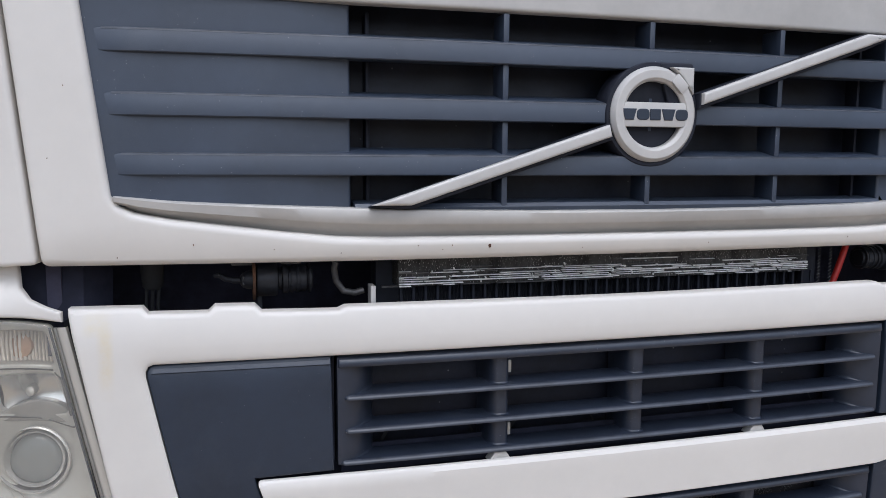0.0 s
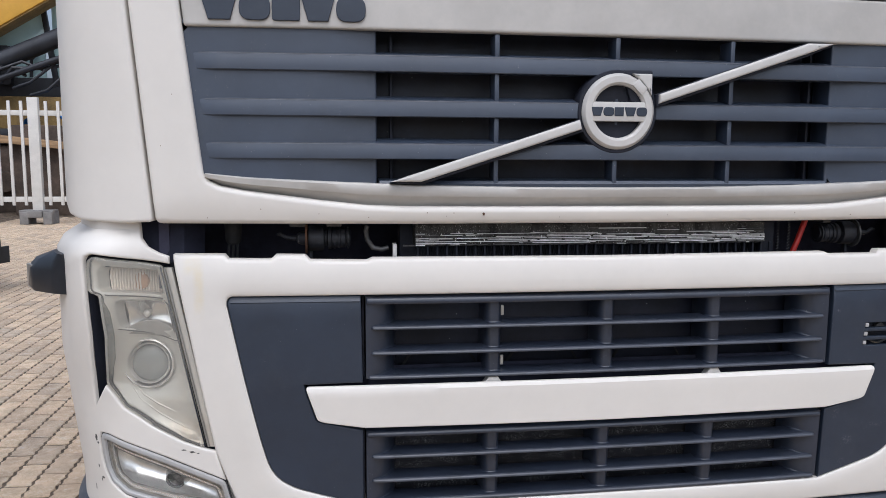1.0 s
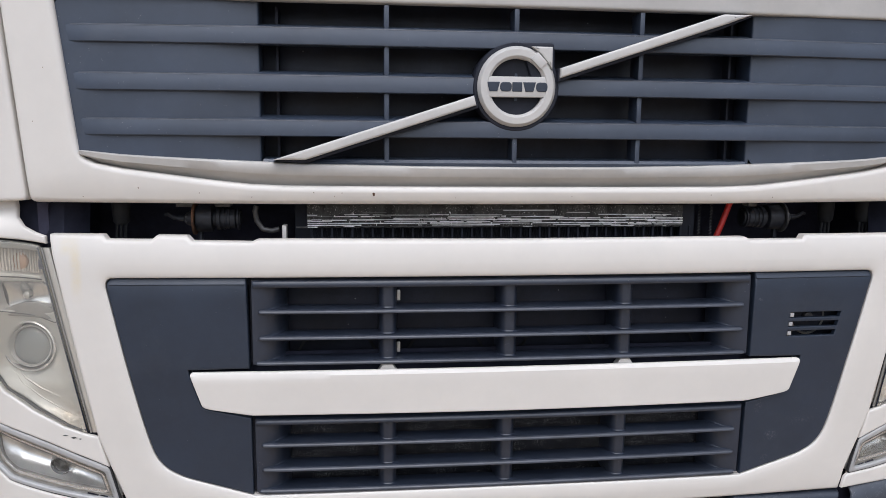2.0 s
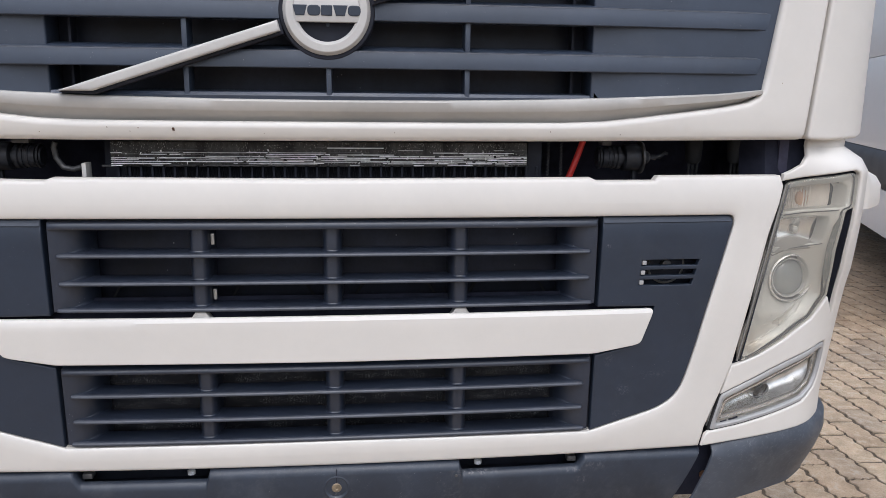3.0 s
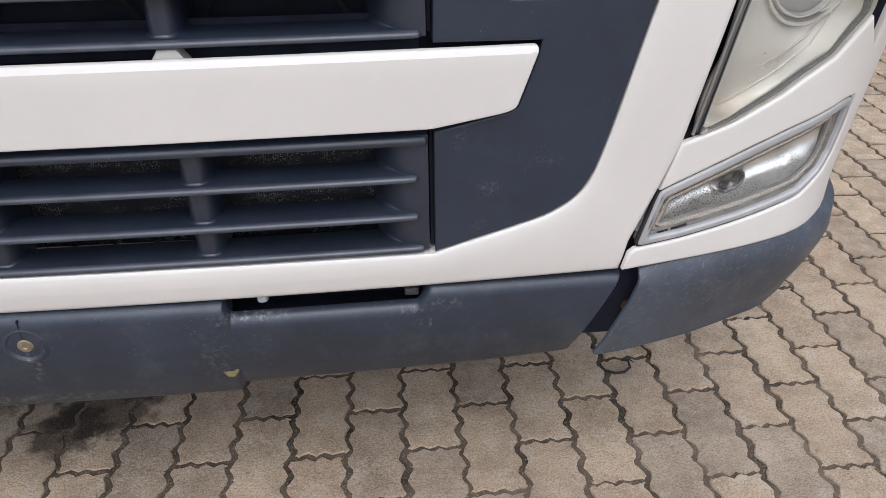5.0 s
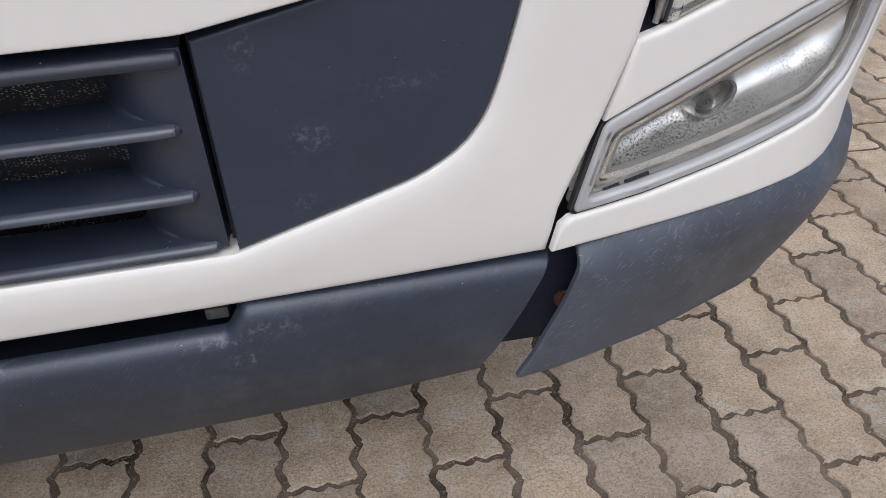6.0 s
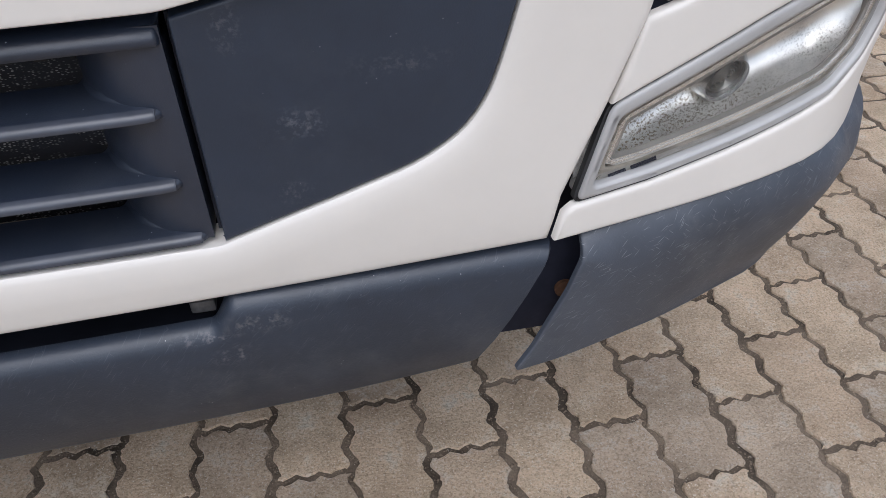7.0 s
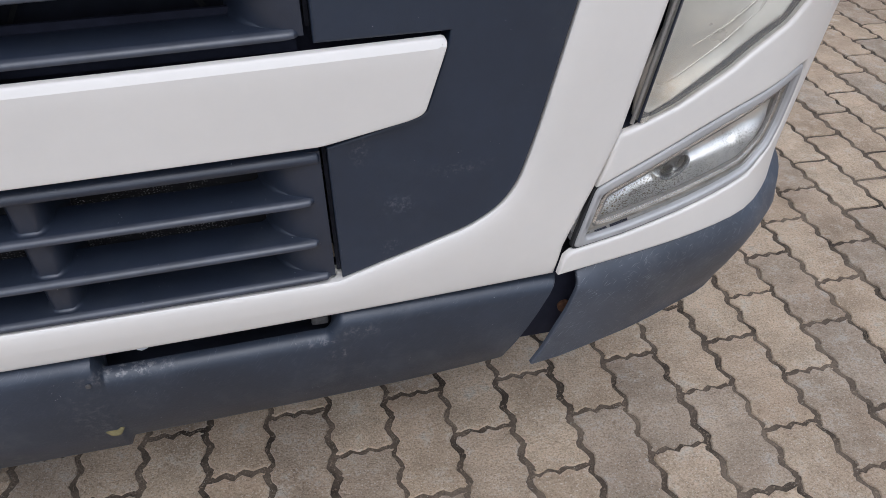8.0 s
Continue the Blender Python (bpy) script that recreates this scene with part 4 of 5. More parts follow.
for side in (-1, 1):
    at = low_corner(side)

    def deep(extra, at=at):
        return lambda u, v, d: at(u, v, d + extra)
    outline = [(0.086, 0.519), (0.2, 0.529), (0.3, 0.538), (0.4, 0.545), (0.6, 0.55), (1.2, 0.55), (1.2, 1.192), (0.290, 1.192), (0.287, 1.165), (0.279, 1.145), (0.264, 1.128), (0.243, 1.1165), (0.222, 1.109)] + HOLE + FOG + [(0.092, 0.545)]
    house = part("lamp_surround", panel(outline, [], at, 0.004, 0.009, 0.024), WHITE, truck, "white painted corner round the lamps, chipped near the edge")
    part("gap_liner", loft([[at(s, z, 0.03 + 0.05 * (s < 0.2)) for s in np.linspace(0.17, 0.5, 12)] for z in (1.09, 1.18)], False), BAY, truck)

    # headlamp
    lens = shrink([(0.2385, 1.0895), (0.2985, 1.1005), (0.345, 1.1085), (0.362, 1.1115), (0.3705, 1.104), (0.3725, 1.085), (0.3715, 1.046), (0.366, 1.040), (0.352, 1.035), (0.3475, 0.95), (0.352, 0.88), (0.356, 0.846), (0.325, 0.796), (0.267, 0.755), (0.206, 0.7225), (0.172, 0.7095), (0.163, 0.7075)], -0.001)
    bucket = panel(shrink(HOLE, -0.004), [], deep(0.085), 0.0, 0.0, 0.03)
    wall = shrink(HOLE, 0.0)
    bw = loft([[at(u, v, 0.0095) for u, v in wall], [at(u, v, 0.086) for u, v in wall]])
    lamp = part("headlamp", bucket, BLACK, truck, "hazy clear headlamp with a projector lens")
    part("bucket_wall", bw, BLACK, lamp)
    glass = part("lens", panel(rounded(lens, 0.008, 4), [], deep(0.001), 0.005, 0.012, 0.02), GLASS, lamp, "hazed plastic lens")
    glass.visible_shadow = False
    rim_out = rounded(shrink(lens, 0.001), 0.006, 4)
    rim_in = rounded(shrink(lens, 0.0018), 0.006, 4)
    part("seal", panel(rim_out, [rim_in], deep(0.012), 0.0005, 0.006, 0.02, 0.0005, 0.006), RUBBER, lamp)
    body_poly = rounded(shrink(lens, 0.0012), 0.006, 4)
    rim_pts = np.array(resample(body_poly, 0.006))
    part("mask_wall", loft([[at(u, v, dd) for u, v in body_poly] for dd in (0.005, 0.011, 0.017)]), LAMP_IN, lamp)
    pc = (0.2835, 0.882)
    circ = [(pc[0] + 0.049 * math.cos(a), pc[1] + 0.049 * math.sin(a)) for a in np.linspace(0, math.tau, 28, endpoint=False)]
    upper = rounded([(0.224, 0.951), (0.334, 0.964), (0.338, 1.0215), (0.239, 1.0135)], 0.012)
    turn = rounded([(0.241, 1.0275), (0.362, 1.044), (0.3635, 1.083), (0.356, 1.093), (0.250, 1.0775)], 0.008)
    def dish(u, v, d, at=at, rim_pts=rim_pts):
        r2 = (u - 0.2835) ** 2 + (v - 0.882) ** 2
        low = max(0.0, (0.80 - v) / 0.1)
        e = min(1.0, float(np.min(np.hypot(rim_pts[:, 0] - u, rim_pts[:, 1] - v))) / 0.022)
        return at(u, v, 0.0145 + 0.010 * e * e * (3 - 2 * e) + 0.026 * math.exp(-r2 / 0.006) + 0.012 * math.sin(min(1.0, low) * math.pi) + d)
    part("inner_mask", panel(body_poly, [circ, upper, turn], dish, 0.002, 0.004, 0.012, 0.004, 0.03), LAMP_IN, lamp, "pale grey inner mask")
    c3 = at(pc[0], pc[1], 0.036)
    nrm = (at(pc[0], pc[1], 0.0) - c3).normalized()
    pm = Matrix.Translation(c3) @ Vector((0, 0, 1)).rotation_difference((nrm + Vector((0, -1.2, 0))).normalized()).to_matrix().to_4x4() @ Matrix.Diagonal((0.93, 0.93, 1.0, 1.0))
    part("projector_recess", lathe([(0.056, 0.001), (0.052, -0.002), (0.0495, -0.010), (0.048, -0.014)], pm, 40), METAL_DK, lamp)
    part("projector_ring", lathe([(0.048, -0.014), (0.0475, -0.005), (0.0465, -0.003), (0.045, -0.003), (0.043, -0.007), (0.042, -0.012)], pm, 40), EMBLEM, lamp, "satin ring round the projector")
    part("outer_ring", lathe([(0.0575, 0.001), (0.0565, 0.004), (0.054, 0.005), (0.0525, 0.002), (0.052, -0.004)], pm, 40), REFLECT, lamp)
    part("projector_lens", lathe([(0.0425, -0.014), (0.039, -0.0105), (0.030, -0.0075), (0.015, -0.0055), (0.0, -0.005)], pm, 32), LENS_GREY, lamp)
    part("projector_cup", lathe([(0.039, -0.012), (0.030, -0.02), (0.015, -0.032), (0.0, -0.035)], pm, 32), METAL_DK, lamp)
    part("high_reflector", panel(shrink(upper, -0.006), [], lambda u, v, d, at=at: at(u, v, 0.056 + d + 0.012 * math.cos((v - 0.985) * 40)), 0.0, 0.0, 0.006), CHROME, lamp, "bright reflector")
    shade_arc = [(0.224, 0.936), (0.334, 0.951)] + [(0.279 + 0.055 * math.cos(a), 0.946 + 0.029 * math.sin(a)) for a in np.linspace(0.12, math.pi - 0.05, 14)]
    part("glare_shade", panel(shade_arc, [], deep(0.034), 0.002, 0.02, 0.012), LAMP_RING, lamp, "grey half-round shade")
    part("turn_reflector", panel(shrink(turn, -0.006), [], deep(0.058), 0.0, 0.0, 0.02), RIB, lamp)
    for s in np.arange(0.252, 0.312 if side > 0 else 0.358, 0.0058):
        z0, z1 = 1.0285 + (s - 0.241) * 0.13, 1.0785 + (s - 0.25) * 0.12
        part("turn_rib", tube([at(s, z0, 0.0475), at(s, (z0 + z1) / 2, 0.0455), at(s, z1 - 0.003, 0.0475)], 0.0022, 6), RIB, lamp)
    tb = at(0.300, 1.056, 0.052)
    part("turn_bulb", lathe([(0.02, -0.004), (0.018, 0.002), (0.010, 0.005), (0.0, 0.006)], Matrix.Translation(tb) @ pm.to_3x3().to_4x4(), 20), AMBER, lamp, "amber bulb")
    for z0, z1, s0 in ((0.957, 1.026, 0.3635), (0.886, 0.95, 0.3645))[:2 if side > 0 else 0]:
        part("side_marker", tube([at(s0 + 0.001, z0, 0.022), at(s0, (z0 + z1) / 2, 0.019), at(s0, z1, 0.022)], 0.0042, 8), LAMP_RING, lamp)

    # thin dark rods paint the shade in the grooves between the mask's chambers
    for pts, rad in ((((0.243, 1.0205), (0.29, 1.0265), (0.345, 1.0345), (0.366, 1.0385)), 0.0014), (((0.2225, 0.949), (0.232, 1.008), (0.241, 1.0165)), 0.0012), (((0.214, 0.93), (0.262, 0.945), (0.335, 0.962)), 0.0011)):
        part("mask_groove", tube([dish(u, v, -0.0004) for u, v in pts], rad, 6), METAL_DK, lamp)
    strip_out = [(0.3515, 1.032), (0.347, 0.95), (0.3515, 0.882), (0.347, 0.862), (0.338, 0.9), (0.336, 0.95), (0.340, 1.0)]
    part("mask_edge", panel(strip_out if area(strip_out) > 0 else strip_out[::-1], [], lambda u, v, d, at=at: at(u, v, 0.0105 + d * 0.3 + 0.3 * max(0.0, 0.349 - u)), 0.001, 0.003, 0.01), LENS_EDGE, lamp, "dark smoky edge of the lamp")
    hb = dish(0.285, 0.988, 0.012)
    part("high_bulb", lathe([(0.008, -0.02), (0.0085, -0.004), (0.007, 0.002), (0.0, 0.004)], Matrix.Translation(hb) @ pm.to_3x3().to_4x4(), 18), LAMP_IN, lamp, "pale bulb")
    low_line = [(0.330, 0.848), (0.303, 0.806), (0.262, 0.775), (0.21, 0.745), (0.185, 0.736)]
    part("mask_ridge", tube([dish(u, v, 0.0) for u, v in low_line], [0.0006, 0.0014, 0.0018, 0.0014, 0.0006], 8), LAMP_IN, lamp)
    part("gasket_lip", tube([at(u, v, 0.0045) for u, v in ((0.2405, 1.086), (0.2005, 0.892), (0.1625, 0.7095))], 0.0016, 8), BLACK, lamp)
    high_line = [(0.318, 0.842), (0.296, 0.815), (0.262, 0.795), (0.225, 0.778)]
    part("mask_ridge", tube([dish(u, v, 0.0) for u, v in high_line], [0.0006, 0.002, 0.002, 0.0006], 8), LAMP_IN, lamp)
    if side < 0:
        flange = [[at(u + du, v, dd) for u, v in ((0.2335, 1.086), (0.2135, 0.989), (0.1935, 0.892), (0.1745, 0.8), (0.1555, 0.708))] for du, dd in ((-0.015, 0.016), (-0.0145, 0.008), (-0.012, 0.0062), (-0.004, 0.0062), (0.0, 0.009))]
        part("lens_flange", loft(flange, False), LAMP_IN, lamp, "pale flange along the seam")
    part("gasket", tube([at(u, v, 0.006) for u, v in ((0.2335, 1.086), (0.1935, 0.892), (0.1555, 0.708))], 0.0024, 8), LAMP_RING, lamp, "grey sealing strip")

    # fog lamp
    fog_poly = FOG if area(FOG) > 0 else FOG[::-1]

    def fog_open(d, drop=0.0, lift=0.0):
        """Outline set in by d, its upper edge lowered and its lower edge raised."""
        pts = []
        for u, v in inset(fog_poly, d):
            mid = 0.600 + (u - 0.1) * 0.29
            pts.append((u, v - drop if v > mid else v + lift))
        return pts
    fog_out = rounded(inset(fog_poly, 0.0018), 0.008, 4)
    fog_in = rounded(fog_open(0.0115, 0.004), 0.006, 4)
    fog = part("fog_lamp", panel(fog_out, [fog_in], deep(0.001), 0.004, 0.02, 0.02, 0.004, 0.022), LAMP_SILVER, truck, "fog lamp with a silver frame and dusty reflector")
    part("outer_seal", panel(rounded(inset(fog_poly, 0.0003), 0.006, 4), [rounded(inset(fog_poly, 0.0022), 0.008, 4)], deep(0.0045), 0.0004, 0.008, 0.02, 0.0004, 0.008), RUBBER, fog, "black rubber seal")
    part("inner_rim", panel(rounded(fog_open(0.0125, 0.004), 0.006, 4), [rounded(fog_open(0.0142, 0.004), 0.006, 4)], deep(0.012), 0.0006, 0.02, 0.02, 0.001, 0.03), LAMP_RING, fog)
    fg = part("lens", panel(rounded(fog_open(0.0122, 0.004), 0.006, 4), [], deep(0.007), 0.002, 0.004, 0.02), CLEAR, fog)
    fg.visible_shadow = False

    low_run = sorted([p for p in resample(fog_open(0.0122), 0.02) if p[1] < 0.578 + (p[0] - 0.1) * 0.3 and 0.112 < p[0] < 0.376], key=lambda p: p[0])
    edge_pts = resample(fog_open(0.0095, 0.003), 0.012)
    top_run = sorted([p for p in edge_pts if p[1] > 0.606 + (p[0] - 0.1) * 0.29], key=lambda p: p[0])
    bot_run = sorted([p for p in edge_pts if p[1] < 0.594 + (p[0] - 0.1) * 0.27], key=lambda p: p[0])
    bowl_rows = []
    for w in np.linspace(0, 1, 15):
        row = []
        for u in np.linspace(0.102, 0.388, 48):
            lo = float(np.interp(u, *zip(*bot_run))) + 0.008
            hi = float(np.interp(u, *zip(*top_run)))
            close = min(1.0, max(0.0, (u - 0.105) / 0.12), max(0.0, (0.392 - u) / 0.07))
            close = close * (2 - close)
            end = min(1.0, max(0.0, (u - 0.104) / 0.04))
            row.append(at(u, lo + (hi - lo) * w, 0.012 + (0.017 - 0.010 * w) * end + 0.034 * 4 * w * (1 - w) * close * end))
        bowl_rows.append(row)
    part("reflector", loft(bowl_rows, False), LAMP_BROWN, fog, "dusty silvered reflector")
    floor_rows = [[at(u, v + dv, dd) for u, v in low_run] for dv, dd in ((-0.001, 0.009), (0.001, 0.0145), (0.0025, 0.0155), (0.004, 0.021), (0.0055, 0.022), (0.0082, 0.032))]
    part("reflector_floor", loft(floor_rows, False), LAMP_FLOOR, fog, "brown silted floor of the lamp")
    for dv, dd, rad in ((0.0018, 0.0148, 0.0008), (0.0048, 0.0213, 0.0009)):
        part("reflector_step", tube([at(u, v + dv, dd) for u, v in low_run[1:-1]], rad, 6), LAMP_RING, fog)
    # near-black sheets that paint the dark cavity in the lamp's lower corner
    for u0, u1 in ((0.131, 0.146), (0.150, 0.172)):
        slot_ = [(u, 0.5672 + (u - 0.131) * 0.22) for u in np.linspace(u0, u1, 5)]
        part("drain_slot", loft([[at(u, v + dv, dd) for u, v in slot_] for dv, dd in ((0.0, 0.0085), (0.0025, 0.0125))], False), BAY, fog)
    for d0, d1, dd, mat_ in ((0.0145, 0.0195, 0.0135, LAMP_FLOOR), (0.0202, 0.0235, 0.0165, CHROME), (0.0242, 0.0262, 0.0195, LAMP_RING)):
        part("stepped_rim", panel(rounded(fog_open(d0, 0.004, 0.0), 0.007, 4), [rounded(fog_open(d1, 0.0045, -0.0012), 0.009, 4)], deep(dd), 0.0008, 0.004, 0.02, 0.001, 0.006), mat_, fog)
    f3 = at(0.236, 0.6255, 0.036)
    fn = Vector((side * 0.3, -1.0, -0.4)).normalized()
    fm = Matrix.Translation(f3) @ Vector((0, 0, 1)).rotation_difference(fn).to_matrix().to_4x4() @ Matrix.Diagonal((0.72, 0.72, 1.0, 1.0))
    skirt = [(0.036 - 0.0009 * i, -0.022 + 0.0024 * i + (0.0007 if i % 2 else 0.0)) for i in range(10)]
    part("projector_ring", lathe(skirt + [(0.0265, -0.003), (0.0245, -0.003), (0.0235, -0.010)], fm, 36), CHROME, fog, "ridged bright collar")
    ridges = [(0.0245 * (1 - i / 14), -0.010 + 0.005 * (1 - (1 - i / 14) ** 2) + (0.0022 if i % 2 else 0.0)) for i in range(15)]
    part("projector_lens", lathe(ridges, fm, 28), LAMP_RING, fog, "ridged oval lens")
    part("seam_cover", loft([[at(s, z, 0.04) for s in (0.05, s1)] for z, s1 in ((0.50, 0.135), (0.548, 0.125), (0.566, 0.10), (0.60, 0.10), (0.645, 0.115), (0.70, 0.16), (1.1, 0.16))], False), BLACK, truck)

    # bumper end cap
    CAP = [(0.112, 0.519), (0.2, 0.533), (0.3, 0.545), (0.4, 0.553), (0.5, 0.558), (0.7, 0.56), (1.1, 0.56), (1.1, 0.405), (0.7, 0.405), (0.55, 0.402), (0.48, 0.399), (0.42, 0.396), (0.36, 0.391), (0.28, 0.385), (0.20, 0.379), (0.10, 0.377), (0.055, 0.380), (0.072, 0.405), (0.098, 0.464), (0.111, 0.502)]

    def cap_at(u, v, d, at=at):
        ztop = float(np.interp(u, [0.1, 0.2, 0.3, 0.4, 0.5, 0.7], [0.517, 0.533, 0.545, 0.553, 0.558, 0.56]))
        t = min(1.0, max(0.0, (ztop - 0.03 - v) / 0.12))
        top = max(0.0, (v - ztop + 0.03) / 0.03)
        bulge = 0.011 * min(1.0, max(0.0, (u - 0.28) / 0.16))
        under = float(np.interp(u, [0.06, 0.1, 0.2, 0.3, 0.38, 0.46, 1.0], [0.0, 0.006, 0.020, 0.034, 0.036, 0.03, 0.03]))
        return at(u, v, d * 0.5 - (0.008 + bulge) * (1 - 0.4 * t) + under * t ** 1.6 + (0.018 + bulge) * top * top)
    cap = part("bumper_end", panel(rounded(CAP, 0.006), [], cap_at, 0.003, 0.012, 0.024), CAP_PLASTIC, truck, "scratched dark grey plastic bumper end")
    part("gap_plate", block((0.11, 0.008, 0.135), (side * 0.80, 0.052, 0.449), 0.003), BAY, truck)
    part("gap_rust", lathe([(0.009, 0.0), (0.009, 0.004), (0.0, 0.005)], Matrix.Translation((side * 0.813, 0.046, 0.432)) @ Matrix.Rotation(radians(90), 4, "X"), 16), RUST, truck)
    for u, v, ru, rv in ((0.40, 0.72, 0.004, 0.009), (0.396, 0.708, 0.003, 0.004), (0.405, 0.655, 0.002, 0.005), (0.395, 0.63, 0.006, 0.003), (0.40, 0.624, 0.002, 0.006),
                         (0.205, 0.7035, 0.006, 0.0018), (0.188, 0.699, 0.009, 0.0024), (0.176, 0.6965, 0.004, 0.0014), (0.42, 0.56, 0.003, 0.004), (0.43, 0.60, 0.002, 0.008)):
        if side < 0:
            chip = [(u + ru * crng.uniform(0.45, 1.1) * math.cos(a), v + rv * crng.uniform(0.4, 1.0) * math.sin(a)) for a in np.linspace(0, math.tau, 13, endpoint=False)]
            part("paint_chip", fleck(chip, at), METAL_DK, house)

    # upper corner of the cab
    upat = up_corner(side)
    poly = [(0.047 + 0.0055 * (1 + side), 1.180), (0.10, 1.178), (0.2, 1.181), (0.26, 1.190), (0.30, 1.205), (0.36, 1.215), (1.7, 1.215), (1.7, 1.8), (0.100 + 0.0055 * (1 + side), 1.8)]
    part("corner_panel", panel(rounded(poly, 0.008, 3, skip=(1, 2, 3, 4, 5)), [], upat, 0.006, 0.04, 0.035), WHITE, truck, "white painted cab corner")

    # side pod behind the lamp
    pod_mat = WHITE if side > 0 else POD_BLACK
    pod = [(1.135, 0.085), (1.17, 0.10), (1.228, 0.145), (1.252, 0.19), (1.258, 0.33), (1.17, 0.42)]
    rings = []
    for z, k in ((1.024, 0.94), (1.032, 1.0), (1.072, 0.98), (1.092, 0.8), (1.108, 0.4)):
        rings.append([(side * (1.15 + (x - 1.15) * k), y, z) for x, y in rounded(pod, 0.008, 3)])
    pod_ob = part("side_pod", loft(rings, True, True), pod_mat, truck, "white side pod" if side > 0 else "black plastic side pod with a marker lens")
    if side < 0:
        part("marker_lens", block((0.042, 0.008, 0.052), (-1.238, 0.174, 1.052), 0.003, Matrix.Rotation(radians(123), 4, "Z")), LAMP_RING, pod_ob)

# engine bay behind the open seam
for s in (-1, 1):
    part("bay_side", block((0.02, 0.32, 0.2), (s * 0.935, 0.215, 1.14), 0), BAY_PANEL, truck)
bay = part("bay_wall", block((1.86, 0.02, 0.7), (0, 0.36, 1.25), 0), BAY_PANEL, truck)
# unseen closing sheet, added to keep light from below out of the bay
part("bay_floor", block((1.6, 0.22, 0.01), (0, 0.25, 0.55), 0), BAY_PANEL, truck)
radiator = part("radiator", block((0.87, 0.05, 0.60), (-0.012, 0.125, 0.866), 0.004), BLACK, truck, "radiator with bent aluminium fins")
rng = random.Random(4)
part("fin_pack", block((0.807, 0.05, 0.046), (-0.0145, 0.075, 1.1445), 0.001), FIN, radiator, "dusty bent cooling fins")
for z, cover, bright in ((1.1225, 0.55, 0.7), (1.126, 0.9, 0.95), (1.1295, 0.92, 1.0), (1.133, 0.8, 0.95), (1.1365, 0.95, 0.95), (1.140, 0.6, 0.9), (1.1435, 0.6, 0.8), (1.147, 0.65, 0.7), (1.152, 0.4, 0.5), (1.157, 0.3, 0.4)):
    x = -0.417
    while x < 0.384:
        w = rng.choice((0.008, 0.02, 0.05, 0.11))
        if rng.random() < cover:
            x1 = min(x + w, 0.388)
            part("fin", block((x1 - x, 0.006, rng.uniform(0.0007, 0.002)), ((x + x1) / 2, 0.048 + rng.uniform(-0.0015, 0.0015), z + rng.uniform(-0.0005, 0.0005)), 0), ALU if rng.random() < bright else METAL_DK, radiator)
        x += w * rng.uniform(0.9, 1.15)
for k in range(60):
    x, z = rng.uniform(-0.41, 0.38), rng.uniform(1.124, 1.152)
    part("bent_fin", block((rng.uniform(0.0006, 0.002), 0.004, rng.uniform(0.0008, 0.005)), (x, 0.0455, z), 0, Matrix.Rotation(rng.uniform(-0.5, 0.5), 4, "Y")), ALU if rng.random() < 0.7 else METAL_DK, radiator)
zig = []
for i in range(160):
    x = -0.415 + i * 0.00515
    zig.append((x, 0.075, 1.117 if i % 2 else 1.078))
part("core", tube(zig, 0.0009, 4), METAL_DK, radiator)
for k in range(40):
    part("core_tube", block((0.0045, 0.012, 0.07), (-0.41 + k * 0.0211, 0.068, 1.085), 0.001), BLACK, radiator)
part("core_rail", block((0.86, 0.006, 0.003), (-0.012, 0.07, 1.1195), 0), METAL_DK, radiator)
part("end_plate", block((0.03, 0.03, 0.10), (0.408, 0.08, 1.12), 0.002), BLACK, radiator)
for x in (0.435, 0.462):
    part("core", tube([(x + 0.006 * (i % 2), 0.072, 1.08 + i * 0.0035) for i in range(26)], 0.0012, 4), METAL_DK, radiator)
part("end_tab", block((0.008, 0.03, 0.075), (-0.463, 0.046, 1.09), 0.001), EMBLEM, radiator, "bright metal bracket")
part("coolant_pipe", tube([(-0.520, 0.055, 1.165), (-0.523, 0.055, 1.155), (-0.52, 0.055, 1.135), (-0.508, 0.055, 1.118), (-0.49, 0.055, 1.114), (-0.475, 0.055, 1.118)], 0.0055, 10), METAL_DK, truck, "bent metal pipe")
part("red_hose", tube([(0.522, 0.082, 1.20), (0.509, 0.082, 1.16), (0.495, 0.082, 1.12), (0.481, 0.082, 1.085), (0.477, 0.082, 1.05)], 0.0065, 10), RED, truck, "red rubber hose")
